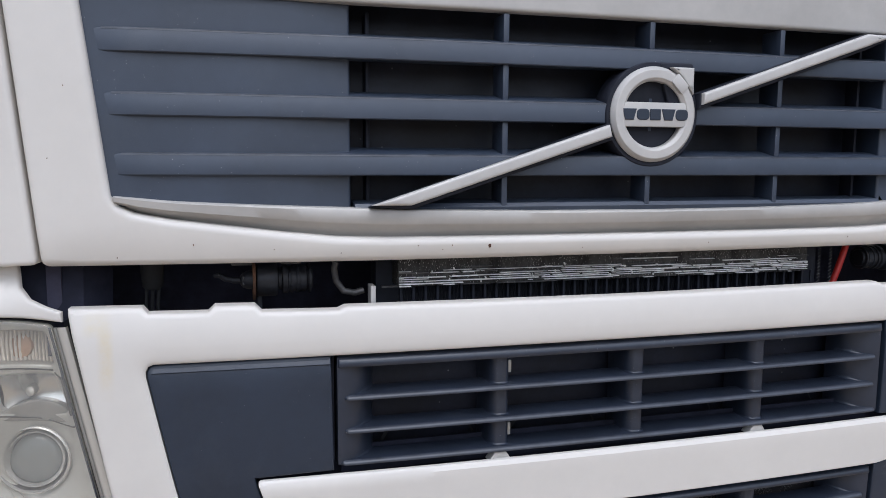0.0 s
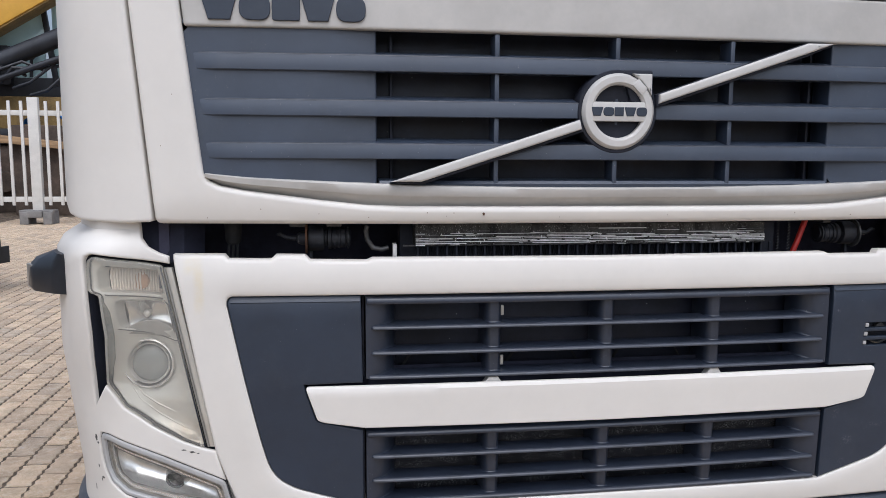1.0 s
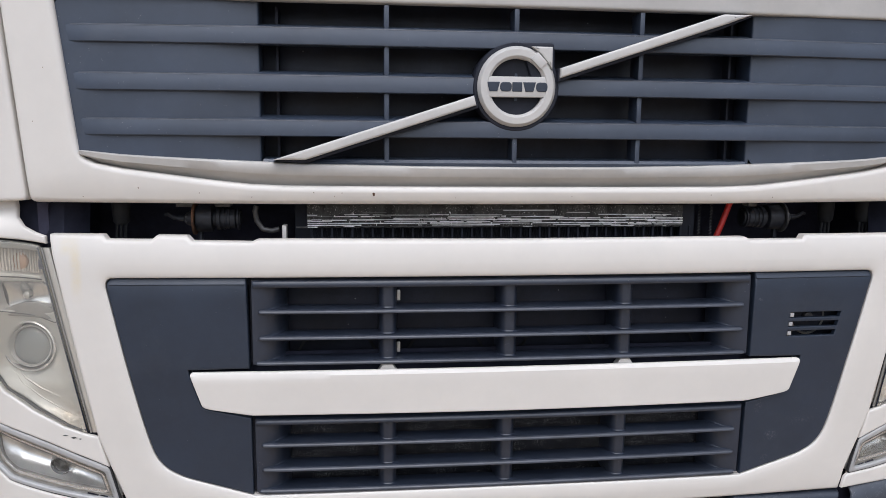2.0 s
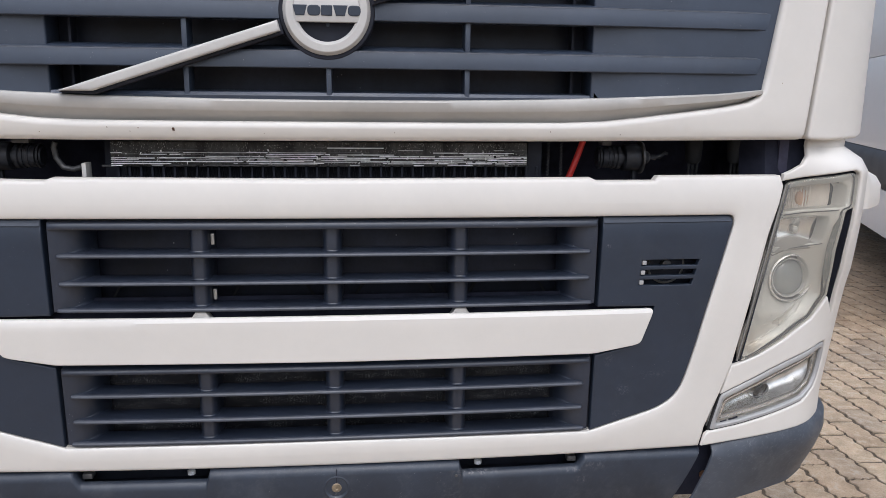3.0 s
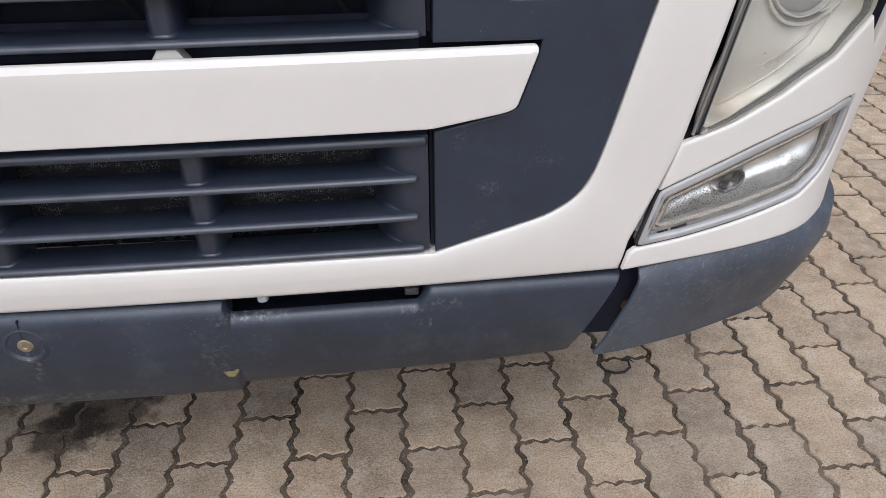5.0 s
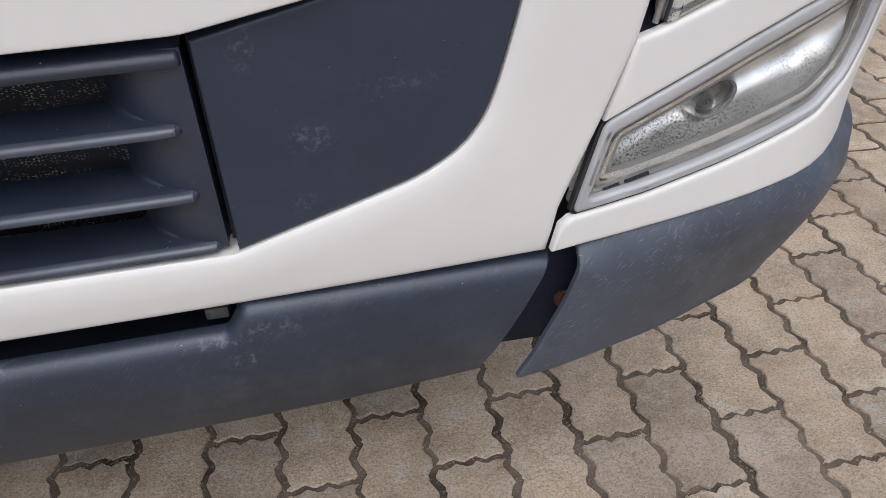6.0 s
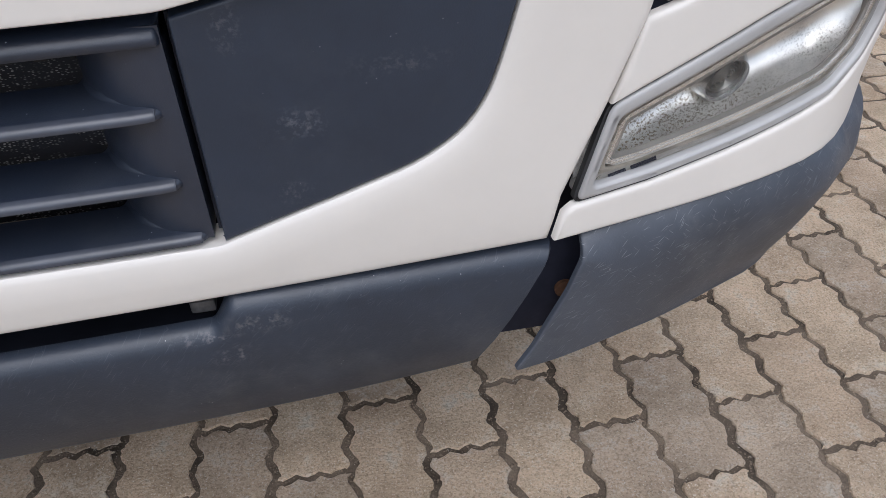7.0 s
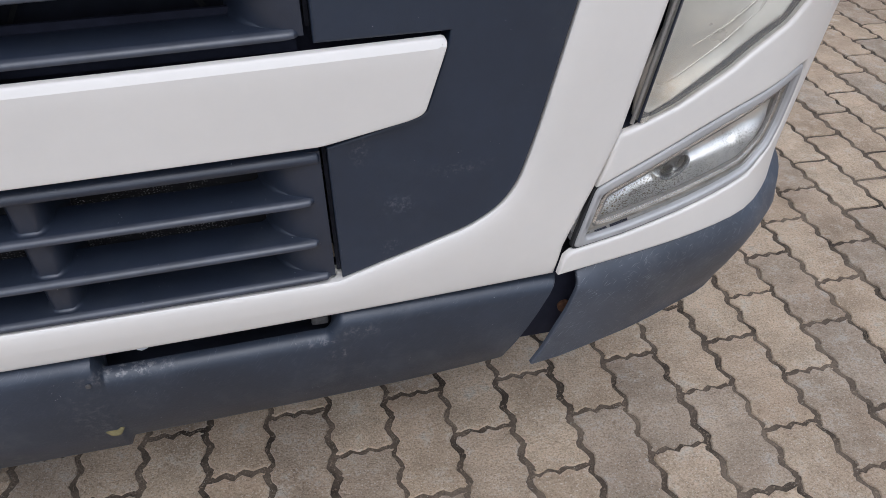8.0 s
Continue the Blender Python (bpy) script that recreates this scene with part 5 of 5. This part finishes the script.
for s in (-1, 1):
    vx = -0.610 if s < 0 else 0.598
    ax = Matrix.Translation((vx, 0.085, 1.137)) @ Matrix.Rotation(radians(90 * s), 4, "Y")
    body = [(0.0, -0.055), (0.016, -0.055), (0.0175, -0.053), (0.0175, -0.046), (0.021, -0.044), (0.021, -0.034), (0.0225, -0.033), (0.0225, -0.029), (0.021, -0.028), (0.021, -0.016), (0.024, -0.014), (0.024, -0.007), (0.017, -0.005), (0.017, 0.0), (0.0265, 0.002), (0.0275, 0.005), (0.0275, 0.031), (0.026, 0.034), (0.016, 0.036), (0.0145, 0.050), (0.009, 0.058), (0.0055, 0.060), (0.0055, 0.072), (0.0, 0.073)]
    valve = part("valve", lathe(body, ax, 28), VALVE, truck, "oily pneumatic valve")
    part("flange_disc", lathe([(0.014, 0.036), (0.033, 0.036), (0.0335, 0.037), (0.0335, 0.0395), (0.033, 0.0405), (0.014, 0.0405)], ax, 28), RUST if s < 0 else METAL_DK, valve, "thin steel flange disc")
    for dx in (-0.050, -0.0215):
        part("clamp_band", lathe([(0.019, dx - 0.002), (0.0235, dx - 0.0018), (0.0235, dx + 0.0018), (0.019, dx + 0.002)], ax, 20), VALVE, valve)
    part("valve_nut", lathe([(0.0, 0.050), (0.0125, 0.050), (0.0125, 0.056), (0.0, 0.056)], ax, 6), METAL_DK, valve)
    part("valve_pipe", tube([(vx + s * 0.07, 0.085, 1.137), (vx + s * 0.082, 0.086, 1.139), (vx + s * 0.093, 0.088, 1.146), (vx + s * 0.1, 0.09, 1.144)], [0.0045, 0.0045, 0.004, 0.003], 8), VALVE, valve)
    for bx, bw in (((0.056, 0.034), (-0.02, 0.032)) if s < 0 else ((-0.038, 0.020),)):
        part("valve_bracket", block((bw, 0.03, 0.018), (vx + s * bx, 0.085, 1.171), 0.003), METAL_DK, valve)
    part("valve_stem", block((0.008, 0.012, 0.06), (vx + s * 0.03, 0.095, 1.09), 0.002), VALVE, valve)
    for hx in ((0.768, 0.863) if s > 0 else (0.805,)):
        part("bay_hose", tube([(s * hx, 0.12, 1.2), (s * hx, 0.12, 1.15), (s * hx, 0.12, 1.128), (s * hx, 0.12, 1.122)], [0.019, 0.018, 0.0165, 0.011], 14), RUBBER, truck)
        for k in range(3):
            hxk = s * (hx - 0.009 + 0.009 * k)
            part("bay_cable", tube([(hxk, 0.118, 1.124), (hxk - 0.002, 0.117, 1.09), (hxk - 0.004 * (k - 1), 0.118, 1.05)], 0.0028, 7), RUBBER, truck)

# plain closing shell of the cab, wheels
part("cab_shell", block((2.3, 1.6, 0.9), (0, 1.25, 1.65), 0.06), WHITE, truck)
part("hood_top", block((1.9, 0.5, 0.05), (0, 0.25, 1.79), 0.02), WHITE, truck)
part("chassis", block((0.9, 2.0, 0.25), (0, 1.5, 0.75), 0.02), BLACK, truck)
for s in (-1, 1):
    wm = Matrix.Translation((s * 1.02, 1.35, 0.5)) @ Matrix.Rotation(radians(90), 4, "Y")
    wheel = part("wheel", lathe([(0.29, -0.12), (0.47, -0.15), (0.5, -0.12), (0.5, 0.12), (0.47, 0.15), (0.29, 0.12), (0.29, -0.12)], wm, 48), RUBBER, truck, "black tyre")
    part("rim", lathe([(0.0, -0.05), (0.2, -0.05), (0.29, -0.10), (0.29, 0.10), (0.2, 0.05), (0.0, 0.05)], wm, 32), METAL_DK, wheel)

# ---- ground ----
gbm = bmesh.new()
vv = [gbm.verts.new(p) for p in ((-400, -400, -0.0034), (400, -400, -0.0034), (400, 400, -0.0034), (-400, 400, -0.0034))]
gbm.faces.new(vv)
tagged(part("ground", gbm, SAND), "dark joint sand under the block paving", "ground", kind="structure")

# ---- behind the lorry: fence, excavator, parked vehicles ----
FENCE_W = material("white_fence_coating", (0.6, 0.575, 0.53), 0.5, vary=0.06, scale=5, fine=40)
CONC = material("grey_concrete", (0.2, 0.19, 0.18), 0.9, vary=0.2, scale=6, fine=60, bump=0.4)
YELLOW = material("yellow_machine_paint", (0.62, 0.34, 0.045), 0.4, vary=0.1, scale=1.5, fine=15, coat=0.2)
YELLOW_OLD = material("dirty_yellow_paint", (0.3, 0.19, 0.06), 0.6, vary=0.3, scale=2.5, fine=20)
MUD = material("muddy_track_steel", (0.085, 0.06, 0.045), 0.85, vary=0.4, scale=3, fine=25, bump=0.5, bump_scale=60)
TIMBER = material("weathered_timber", (0.36, 0.23, 0.12), 0.8, vary=0.25, scale=4, fine=30, stretch=(0.3, 1, 3))
TEAL = material("tinted_cab_glass", (0.4, 0.56, 0.57), 0.08, vary=0.1, scale=1.0, fine=6, coat=0.5)
MACHINE = material("black_machine_parts", (0.018, 0.02, 0.026), 0.45, vary=0.3, scale=3, fine=20)
BLUE = material("blue_tarpaulin", (0.03, 0.17, 0.5), 0.5, vary=0.2, scale=6, fine=30)
VAN_W = material("white_van_paint", (0.8, 0.81, 0.83), 0.4, vary=0.015, scale=2, fine=20, coat=0.4)
VAN_TRIM = material("grey_van_trim", (0.07, 0.075, 0.085), 0.6, vary=0.12, scale=4, fine=40)

fence = thing("fence", "white coated steel picket fence on concrete feet", "fence", at=(-6.15, 14.0, 0.0))
for k in range(-2, 3):
    px = k * 2.42
    part("post", block((0.19, 0.12, 2.14), (px, 0, 1.33), 0.012), FENCE_W, fence)
    part("foot", block((0.26, 0.5, 0.13), (px, 0.0, 0.195), 0.02), CONC, fence, "grey concrete fence foot")
    for fx in (-0.2, 0.22):
        part("foot", block((0.16, 0.42, 0.24), (px + fx, -0.02, 0.12), 0.02), CONC, fence)
    part("foot", block((0.62, 0.3, 0.05), (px, -0.02, 0.245), 0.015), CONC, fence)
    for n in range(1, 11):
        if k < 2:
            part("picket", block((0.055, 0.04, 1.98), (px + n * 0.22, 0.0, 1.345), 0.01), FENCE_W, fence)
for rz in (2.11, 0.47):
    part("rail", block((10.0, 0.05, 0.10), (0, 0.03, rz), 0.012), FENCE_W, fence)

digger = thing("excavator", "yellow tracked excavator with a black arm, behind the fence", "excavator", at=(-7.6, 17.4, 0.0))
boom_m = Matrix.Rotation(radians(-31), 4, "Y")
part("boom", block((5.4, 0.6, 1.0), (0.1, -0.5, 4.78), 0.05, boom_m), YELLOW, digger, "yellow painted boom")
part("boom_belly", block((5.4, 0.5, 0.05), (0.33, -0.5, 4.33), 0.01, boom_m), YELLOW_OLD, digger)
part("ram", tube([(-2.2, -0.7, 2.45), (1.9, -0.7, 4.25)], 0.2, 16), MACHINE, digger, "black hydraulic ram")
part("ram_rod", tube([(-1.2, -0.9, 2.55), (1.9, -0.9, 3.7)], 0.07, 10), MACHINE, digger)
rngd = random.Random(3)
for n in range(7):
    h0 = rngd.uniform(2.5, 2.9)
    part("hydraulic_hose", tube([(-1.6 + n * 0.35, -0.85, h0), (-1.2 + n * 0.35, -0.95, h0 + rngd.uniform(0.1, 0.5)), (-0.7 + n * 0.35, -0.8, h0 + rngd.uniform(0.2, 0.7)), (-0.3 + n * 0.36, -0.8, h0 + rngd.uniform(0.3, 0.6))], 0.035, 8), MACHINE, digger)
cab_d = part("cab_frame", block((3.0, 1.2, 0.5), (0.2, 0.7, 2.85), 0.05), MACHINE, digger)
for x in (-1.2, -0.55, 0.62, 1.35):
    part("pillar", block((0.12, 0.1, 2.2), (x, 0.1, 4.0), 0.02, Matrix.Rotation(radians(-7), 4, "Y")), MACHINE, cab_d)
part("window", block((0.98, 0.04, 2.0), (0.03, 0.16, 4.0), 0.01), TEAL, cab_d)
part("window", block((0.6, 0.04, 2.0), (1.0, 0.16, 4.0), 0.01), TEAL, cab_d)
part("window", block((0.55, 0.04, 2.0), (-0.88, 0.16, 4.0), 0.01), TEAL, cab_d)
part("seat", block((0.35, 0.3, 0.9), (-0.35, 0.08, 3.35), 0.08), MACHINE, cab_d)
part("lever", tube([(0.22, 0.05, 3.1), (0.25, 0.03, 3.5), (0.36, 0.03, 3.62)], 0.04, 8), MACHINE, cab_d)
part("house", block((4.2, 1.6, 0.75), (0.0, 0.7, 2.28), 0.06), YELLOW_OLD, digger, "dirty yellow machine house")
part("deck", block((4.4, 1.9, 0.22), (0.0, 0.5, 1.8), 0.03), MACHINE, digger)
track = part("track", block((4.6, 1.2, 1.25), (0.0, 0.3, 0.95), 0.3, None, 4), MUD, digger, "muddy crawler track")
for n in range(16):
    part("track_shoe", block((0.2, 1.25, 0.06), (-2.1 + n * 0.28, 0.3, 1.6), 0.01), MUD, track)
for n in range(6):
    part("roller", lathe([(0.0, -0.1), (0.22, -0.1), (0.25, 0.0), (0.22, 0.1), (0.0, 0.1)], Matrix.Translation((-1.6 + n * 0.65, -0.35, 0.7)) @ Matrix.Rotation(radians(90), 4, "X"), 20), MUD, track)
part("track_base", block((4.2, 1.0, 0.34), (0.0, 0.3, 0.17), 0.05), MUD, digger)

beam = part("timber_beam", block((4.2, 0.2, 0.16), (-7.2, 16.0, 1.62), 0.02, Matrix.Rotation(radians(6), 4, "Y")), TIMBER)
tagged(beam, "long weathered timber beam lying across trestles", "beam")
for x in (-8.6, -6.0):
    tr = part("trestle", block((0.16, 0.3, 1.52 + (0.1 if x < -7 else -0.16)), (x, 16.0, 0.78 + (0.05 if x < -7 else -0.08)), 0.02), MUD)
    tagged(tr, "dark steel trestle carrying a timber beam", "trestle", "trestles")
tarp_rings = []
for i in range(9):
    a = i / 8 * math.pi
    tarp_rings.append([(-6.75 + 0.45 * math.cos(a) + 0.04 * math.sin(5 * y), 16.3 + y * 0.1, 1.98 + 0.24 * math.sin(a) + 0.02 * math.sin(9 * y + i)) for y in range(6)])
tarp = part("tarpaulin", loft(tarp_rings, False), BLUE)
tagged(tarp, "folded blue plastic tarpaulin on a steel rack", "tarpaulin")
rack = part("rack", block((1.3, 0.8, 1.96), (-6.75, 16.55, 0.98), 0.03), MUD)
tagged(rack, "dark steel rack behind the fence", "rack")

trailer = thing("trailer", "dark trailer wheel under a black plastic mudguard", "trailer", at=(-4.30, 6.1, 0.0))
tw = Matrix.Translation((0, 0, 0.48)) @ Matrix.Rotation(radians(-20), 4, "Z") @ Matrix.Rotation(radians(90), 4, "X")
tyre = part("wheel", lathe([(0.28, -0.14), (0.44, -0.16), (0.48, -0.13), (0.48, 0.13), (0.44, 0.16), (0.28, 0.14), (0.28, -0.14)], tw, 40), RUBBER, trailer, "black tyre")
part("rim", lathe([(0.0, 0.06), (0.1, 0.06), (0.2, 0.1), (0.28, 0.14), (0.28, -0.1), (0.0, -0.1)], tw, 32), LAMP_SILVER, tyre, "grey steel rim")
arc = [(-20 + 160 * i / 24) for i in range(25)]
prof = [(0.54, 0.2), (0.57, 0.2), (0.585, 0.17), (0.585, -0.2), (0.54, -0.2)]
part("mudguard", loft([[tw @ Vector((r * math.cos(radians(a)), r * math.sin(radians(a)), h)) for r, h in prof] for a in arc], True, True), RUBBER, trailer, "black plastic mudguard")
part("mud_flap", block((0.03, 0.36, 0.16), (0.545, -0.0, 0.36), 0.004, Matrix.Rotation(radians(-20), 4, "Z")), RUBBER, trailer)
part("chassis_rail", block((3.0, 0.2, 0.3), (-1.75, 0.5, 0.95), 0.03), MACHINE, trailer)
part("axle", tube([(0.0, 0.1, 0.48), (-0.25, 0.5, 0.85)], 0.08, 10), MACHINE, trailer)

van = thing("van", "white panel van with grey rubbing strip, parked beside", "van", at=(3.95, 4.3, 0.0))
van.rotation_euler = (0, 0, radians(-22))


def van_side(z, d):
    return 0.03 * (1 - math.cos((z - 1.0) * 0.9)) * 1.6 + d


def van_sheet(z0, z1, bulge, n=8):
    rows = []
    for i in range(n + 1):
        z = z0 + (z1 - z0) * i / n
        e = math.sin(math.pi * i / n) ** 0.35 * bulge
        rows.append([(van_side(z, -e), y, z) for y in np.linspace(-2.3, 3.2, 12)])
    rows.append([(1.8, y, z1) for y in np.linspace(-2.3, 3.2, 12)])
    rows.insert(0, [(1.8, y, z0) for y in np.linspace(-2.3, 3.2, 12)])
    return loft(rows, False)


part("body_side", van_sheet(0.93, 1.58, 0.012), VAN_W, van)
part("body_side", van_sheet(1.585, 2.5, 0.02), VAN_W, van)
part("rubbing_strip", van_sheet(0.67, 0.925, 0.03), VAN_TRIM, van, "dark grey rubbing strip")
part("sill", van_sheet(0.36, 0.665, 0.006), VAN_W, van)
part("underside", block((1.6, 5.3, 0.1), (0.95, 0.45, 0.33), 0.02), BLACK, van)
part("flap", block((0.012, 0.11, 0.075), (-0.012, 0.36, 1.66), 0.004), VAN_TRIM, van, "small grey vent flap")
for yy in (-1.5, 2.2):
    vm = Matrix.Translation((0.22, yy, 0.33)) @ Matrix.Rotation(radians(90), 4, "Y")
    vw = part("wheel", lathe([(0.2, -0.1), (0.31, -0.11), (0.33, -0.08), (0.33, 0.08), (0.31, 0.11), (0.2, 0.1), (0.2, -0.1)], vm, 36), RUBBER, van)
    part("rim", lathe([(0.0, -0.07), (0.2, -0.09), (0.2, 0.09), (0.0, 0.07)], vm, 24), METAL_DK, vw)


# scrap of black cable lying on the paving
scrap = thing("cable_scrap", "short bent scrap of black cable on the paving", "cable", at=(0.95, 0.38, 0.0))
part("cable", tube([(-0.032, 0.0, 0.004), (-0.014, -0.010, 0.004), (0.006, -0.011, 0.006), (0.020, -0.002, 0.011), (0.020, 0.014, 0.015), (0.006, 0.020, 0.014)], 0.0028, 8), RUBBER, scrap)
part("frayed_end", tube([(0.012, 0.018, 0.014), (0.026, 0.021, 0.012), (0.034, 0.016, 0.008)], [0.003, 0.0022, 0.001], 6), RUBBER, scrap)

# ---- block paving ----
PW, PL = 0.1085, 0.2235


def wave(y):
    t = (y / PL * 4.0) % 1.0
    return 0.0054 * np.interp(t, [0, 0.2, 0.35, 0.7, 0.85, 1.0], [0, 1, 0.8, -1, -0.8, 0])


def paver_outline(gap, gap_end, fine=True):
    """Zigzag block: its long sides run along y."""
    steps = [0.0, 0.2, 0.35, 0.7, 0.85] if fine else [0.0, 0.275, 0.775]
    ys = [(k + f) / 4 for k in range(4) for f in steps] + [1.0]
    end = [(0.12, -0.0015), (0.3, 0.0048), (0.44, -0.0036), (0.58, 0.0042), (0.72, -0.003), (0.88, 0.002)] if fine else [(0.25, 0.0025), (0.75, -0.0025)]
    left = [(wave(f * PL), f * PL) for f in ys]
    pts = [(PW * f, e + gap_end) for f, e in end]
    pts += [(PW + x - gap, min(max(y, gap_end), PL - gap_end)) for x, y in left]
    pts += [(PW * f, PL + e - gap_end) for f, e in end[::-1]]
    pts += [(x + gap, min(max(y, gap_end), PL - gap_end)) for x, y in left[::-1]]
    return pts


prng = np.random.RandomState(7)


def paver_geometry(fine):
    a, e = (0.0051, 0.0044) if fine else (0.0047, 0.0040)
    rings = (paver_outline(a, e, fine), paver_outline(a + 0.0006, e + 0.0006, fine), paver_outline(a + 0.002, e + 0.002, fine))
    if fine:
        rings = [[q for k, p in enumerate(ring) for q in (p, ((p[0] + ring[(k + 1) % len(ring)][0]) / 2, (p[1] + ring[(k + 1) % len(ring)][1]) / 2))] for ring in rings]
    n = len(rings[0])
    jx, jy = prng.uniform(-0.0017, 0.0017, n), prng.uniform(-0.0017, 0.0017, n)
    vs, fs = [], []
    levels = zip(rings, (-0.014, -0.0028, 0.0)) if fine else zip((rings[0], rings[2]), (-0.014, 0.0))
    count = 0
    for poly, z in levels:
        count += 1
        for i, (x, y) in enumerate(poly):
            vs.append((x - PW / 2 + jx[i], y - PL / 2 + jy[i], z))
    for k in range(count - 1):
        for i in range(n):
            j = (i + 1) % n
            fs.append((k * n + i, k * n + j, k * n + n + j, k * n + n + i))
    fs.append(tuple(range((count - 1) * n, count * n)))
    return vs, fs


variants, far_variants = [], []
for k in range(6):
    vs, fs = paver_geometry(True)
    me = bpy.data.meshes.new("paver")
    me.from_pydata(vs, [], fs)
    me.materials.append(PAVER)
    variants.append(me)
    vs, fs = paver_geometry(False)
    far_variants.append((np.array(vs), fs))

paving = tagged(new("pavement"), "worn grey-beige concrete block paving with zigzag joints", "pavement", kind="structure")
near, far_v, far_f, fbase = [], [], [], 0
X0, Y0 = 0.592, 0.31
for i in range(-70, 58):
    x = X0 + (i + 0.5) * PW
    for j in range(-26, 68):
        y = Y0 + j * PL + PL / 2 + (PL / 2 if i % 2 else 0.0)
        dz = prng.uniform(-0.0013, 0.0013)
        tx, ty = prng.normal(0, 0.005, 2)
        yaw = prng.normal(0, 0.006)
        px, py = prng.normal(0, 0.0008, 2)
        k = prng.randint(6)
        if -0.55 < x < 1.75 and -0.25 < y < 0.95 and len(near) < 300:
            near.append((x + px, y + py, dz, tx, ty, yaw, k))
        elif y > -2.0 or abs(x) < 5.0:
            V = far_variants[k][0]
            c, s = math.cos(yaw), math.sin(yaw)
            far_v.append(np.stack([x + px + V[:, 0] * c - V[:, 1] * s, y + py + V[:, 0] * s + V[:, 1] * c, dz + V[:, 2] + V[:, 0] * ty + V[:, 1] * tx], 1))
            far_f += [tuple(v + fbase for v in f) for f in far_variants[k][1]]
            fbase += len(V)
fm_ = bpy.data.meshes.new("paver_field")
fm_.from_pydata(np.concatenate(far_v).tolist(), [], far_f)
fm_.materials.append(PAVER_FAR)
field = new("paver_field", fm_)
field.parent = paving
tagged(field, "field of concrete paving blocks", kind="stuff")
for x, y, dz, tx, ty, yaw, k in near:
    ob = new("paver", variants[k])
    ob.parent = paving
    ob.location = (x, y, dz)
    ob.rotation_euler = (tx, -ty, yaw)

# grains of gravel and sand in the joints near the bumper
OCT = np.array([(1, 0, 0), (0, 1, 0), (-1, 0, 0), (0, -1, 0), (0, 0, 1), (0, 0, -0.6)])
OCT_F = ((0, 1, 4), (1, 2, 4), (2, 3, 4), (3, 0, 4), (1, 0, 5), (2, 1, 5), (3, 2, 5), (0, 3, 5))
spots = []
for i in range(-12, 12):
    for y in prng.uniform(-0.15, 1.15, 430):
        spots.append((X0 + i * PW + wave(y - Y0) + prng.normal(0, 0.0024), y))
    for j in range(-3, 5):
        y = Y0 + j * PL + (PL / 2 if i % 2 else 0.0)
        for f in prng.uniform(0.04, 0.96, 34):
            e = np.interp(f, [0, 0.12, 0.3, 0.44, 0.58, 0.72, 0.88, 1], [0, -0.0015, 0.0048, -0.0036, 0.0042, -0.003, 0.002, 0])
            spots.append((X0 + (i + f) * PW, y + e + prng.normal(0, 0.002)))
gv, gf = [], []
for n, (x, y) in enumerate(spots):
    r = 0.0008 + 0.0017 * prng.uniform() ** 2
    a = prng.uniform(0, math.tau)
    V = OCT * r * prng.uniform(0.65, 1.35, (6, 1)) * (1.0, prng.uniform(0.6, 1.0), 0.8)
    gv.append(np.stack([x + V[:, 0] * math.cos(a) - V[:, 1] * math.sin(a), y + V[:, 0] * math.sin(a) + V[:, 1] * math.cos(a), -0.003 + r * 0.3 + V[:, 2]], 1))
    gf += [tuple(v + 6 * n for v in f) for f in OCT_F]
gm = bpy.data.meshes.new("joint_gravel")
gm.from_pydata(np.concatenate(gv).tolist(), [], gf)
gm.materials.append(GRAVEL)
gravel = new("joint_gravel", gm)
gravel.parent = paving
tagged(gravel, "brown grains of sand and gravel in the joints", kind="stuff")
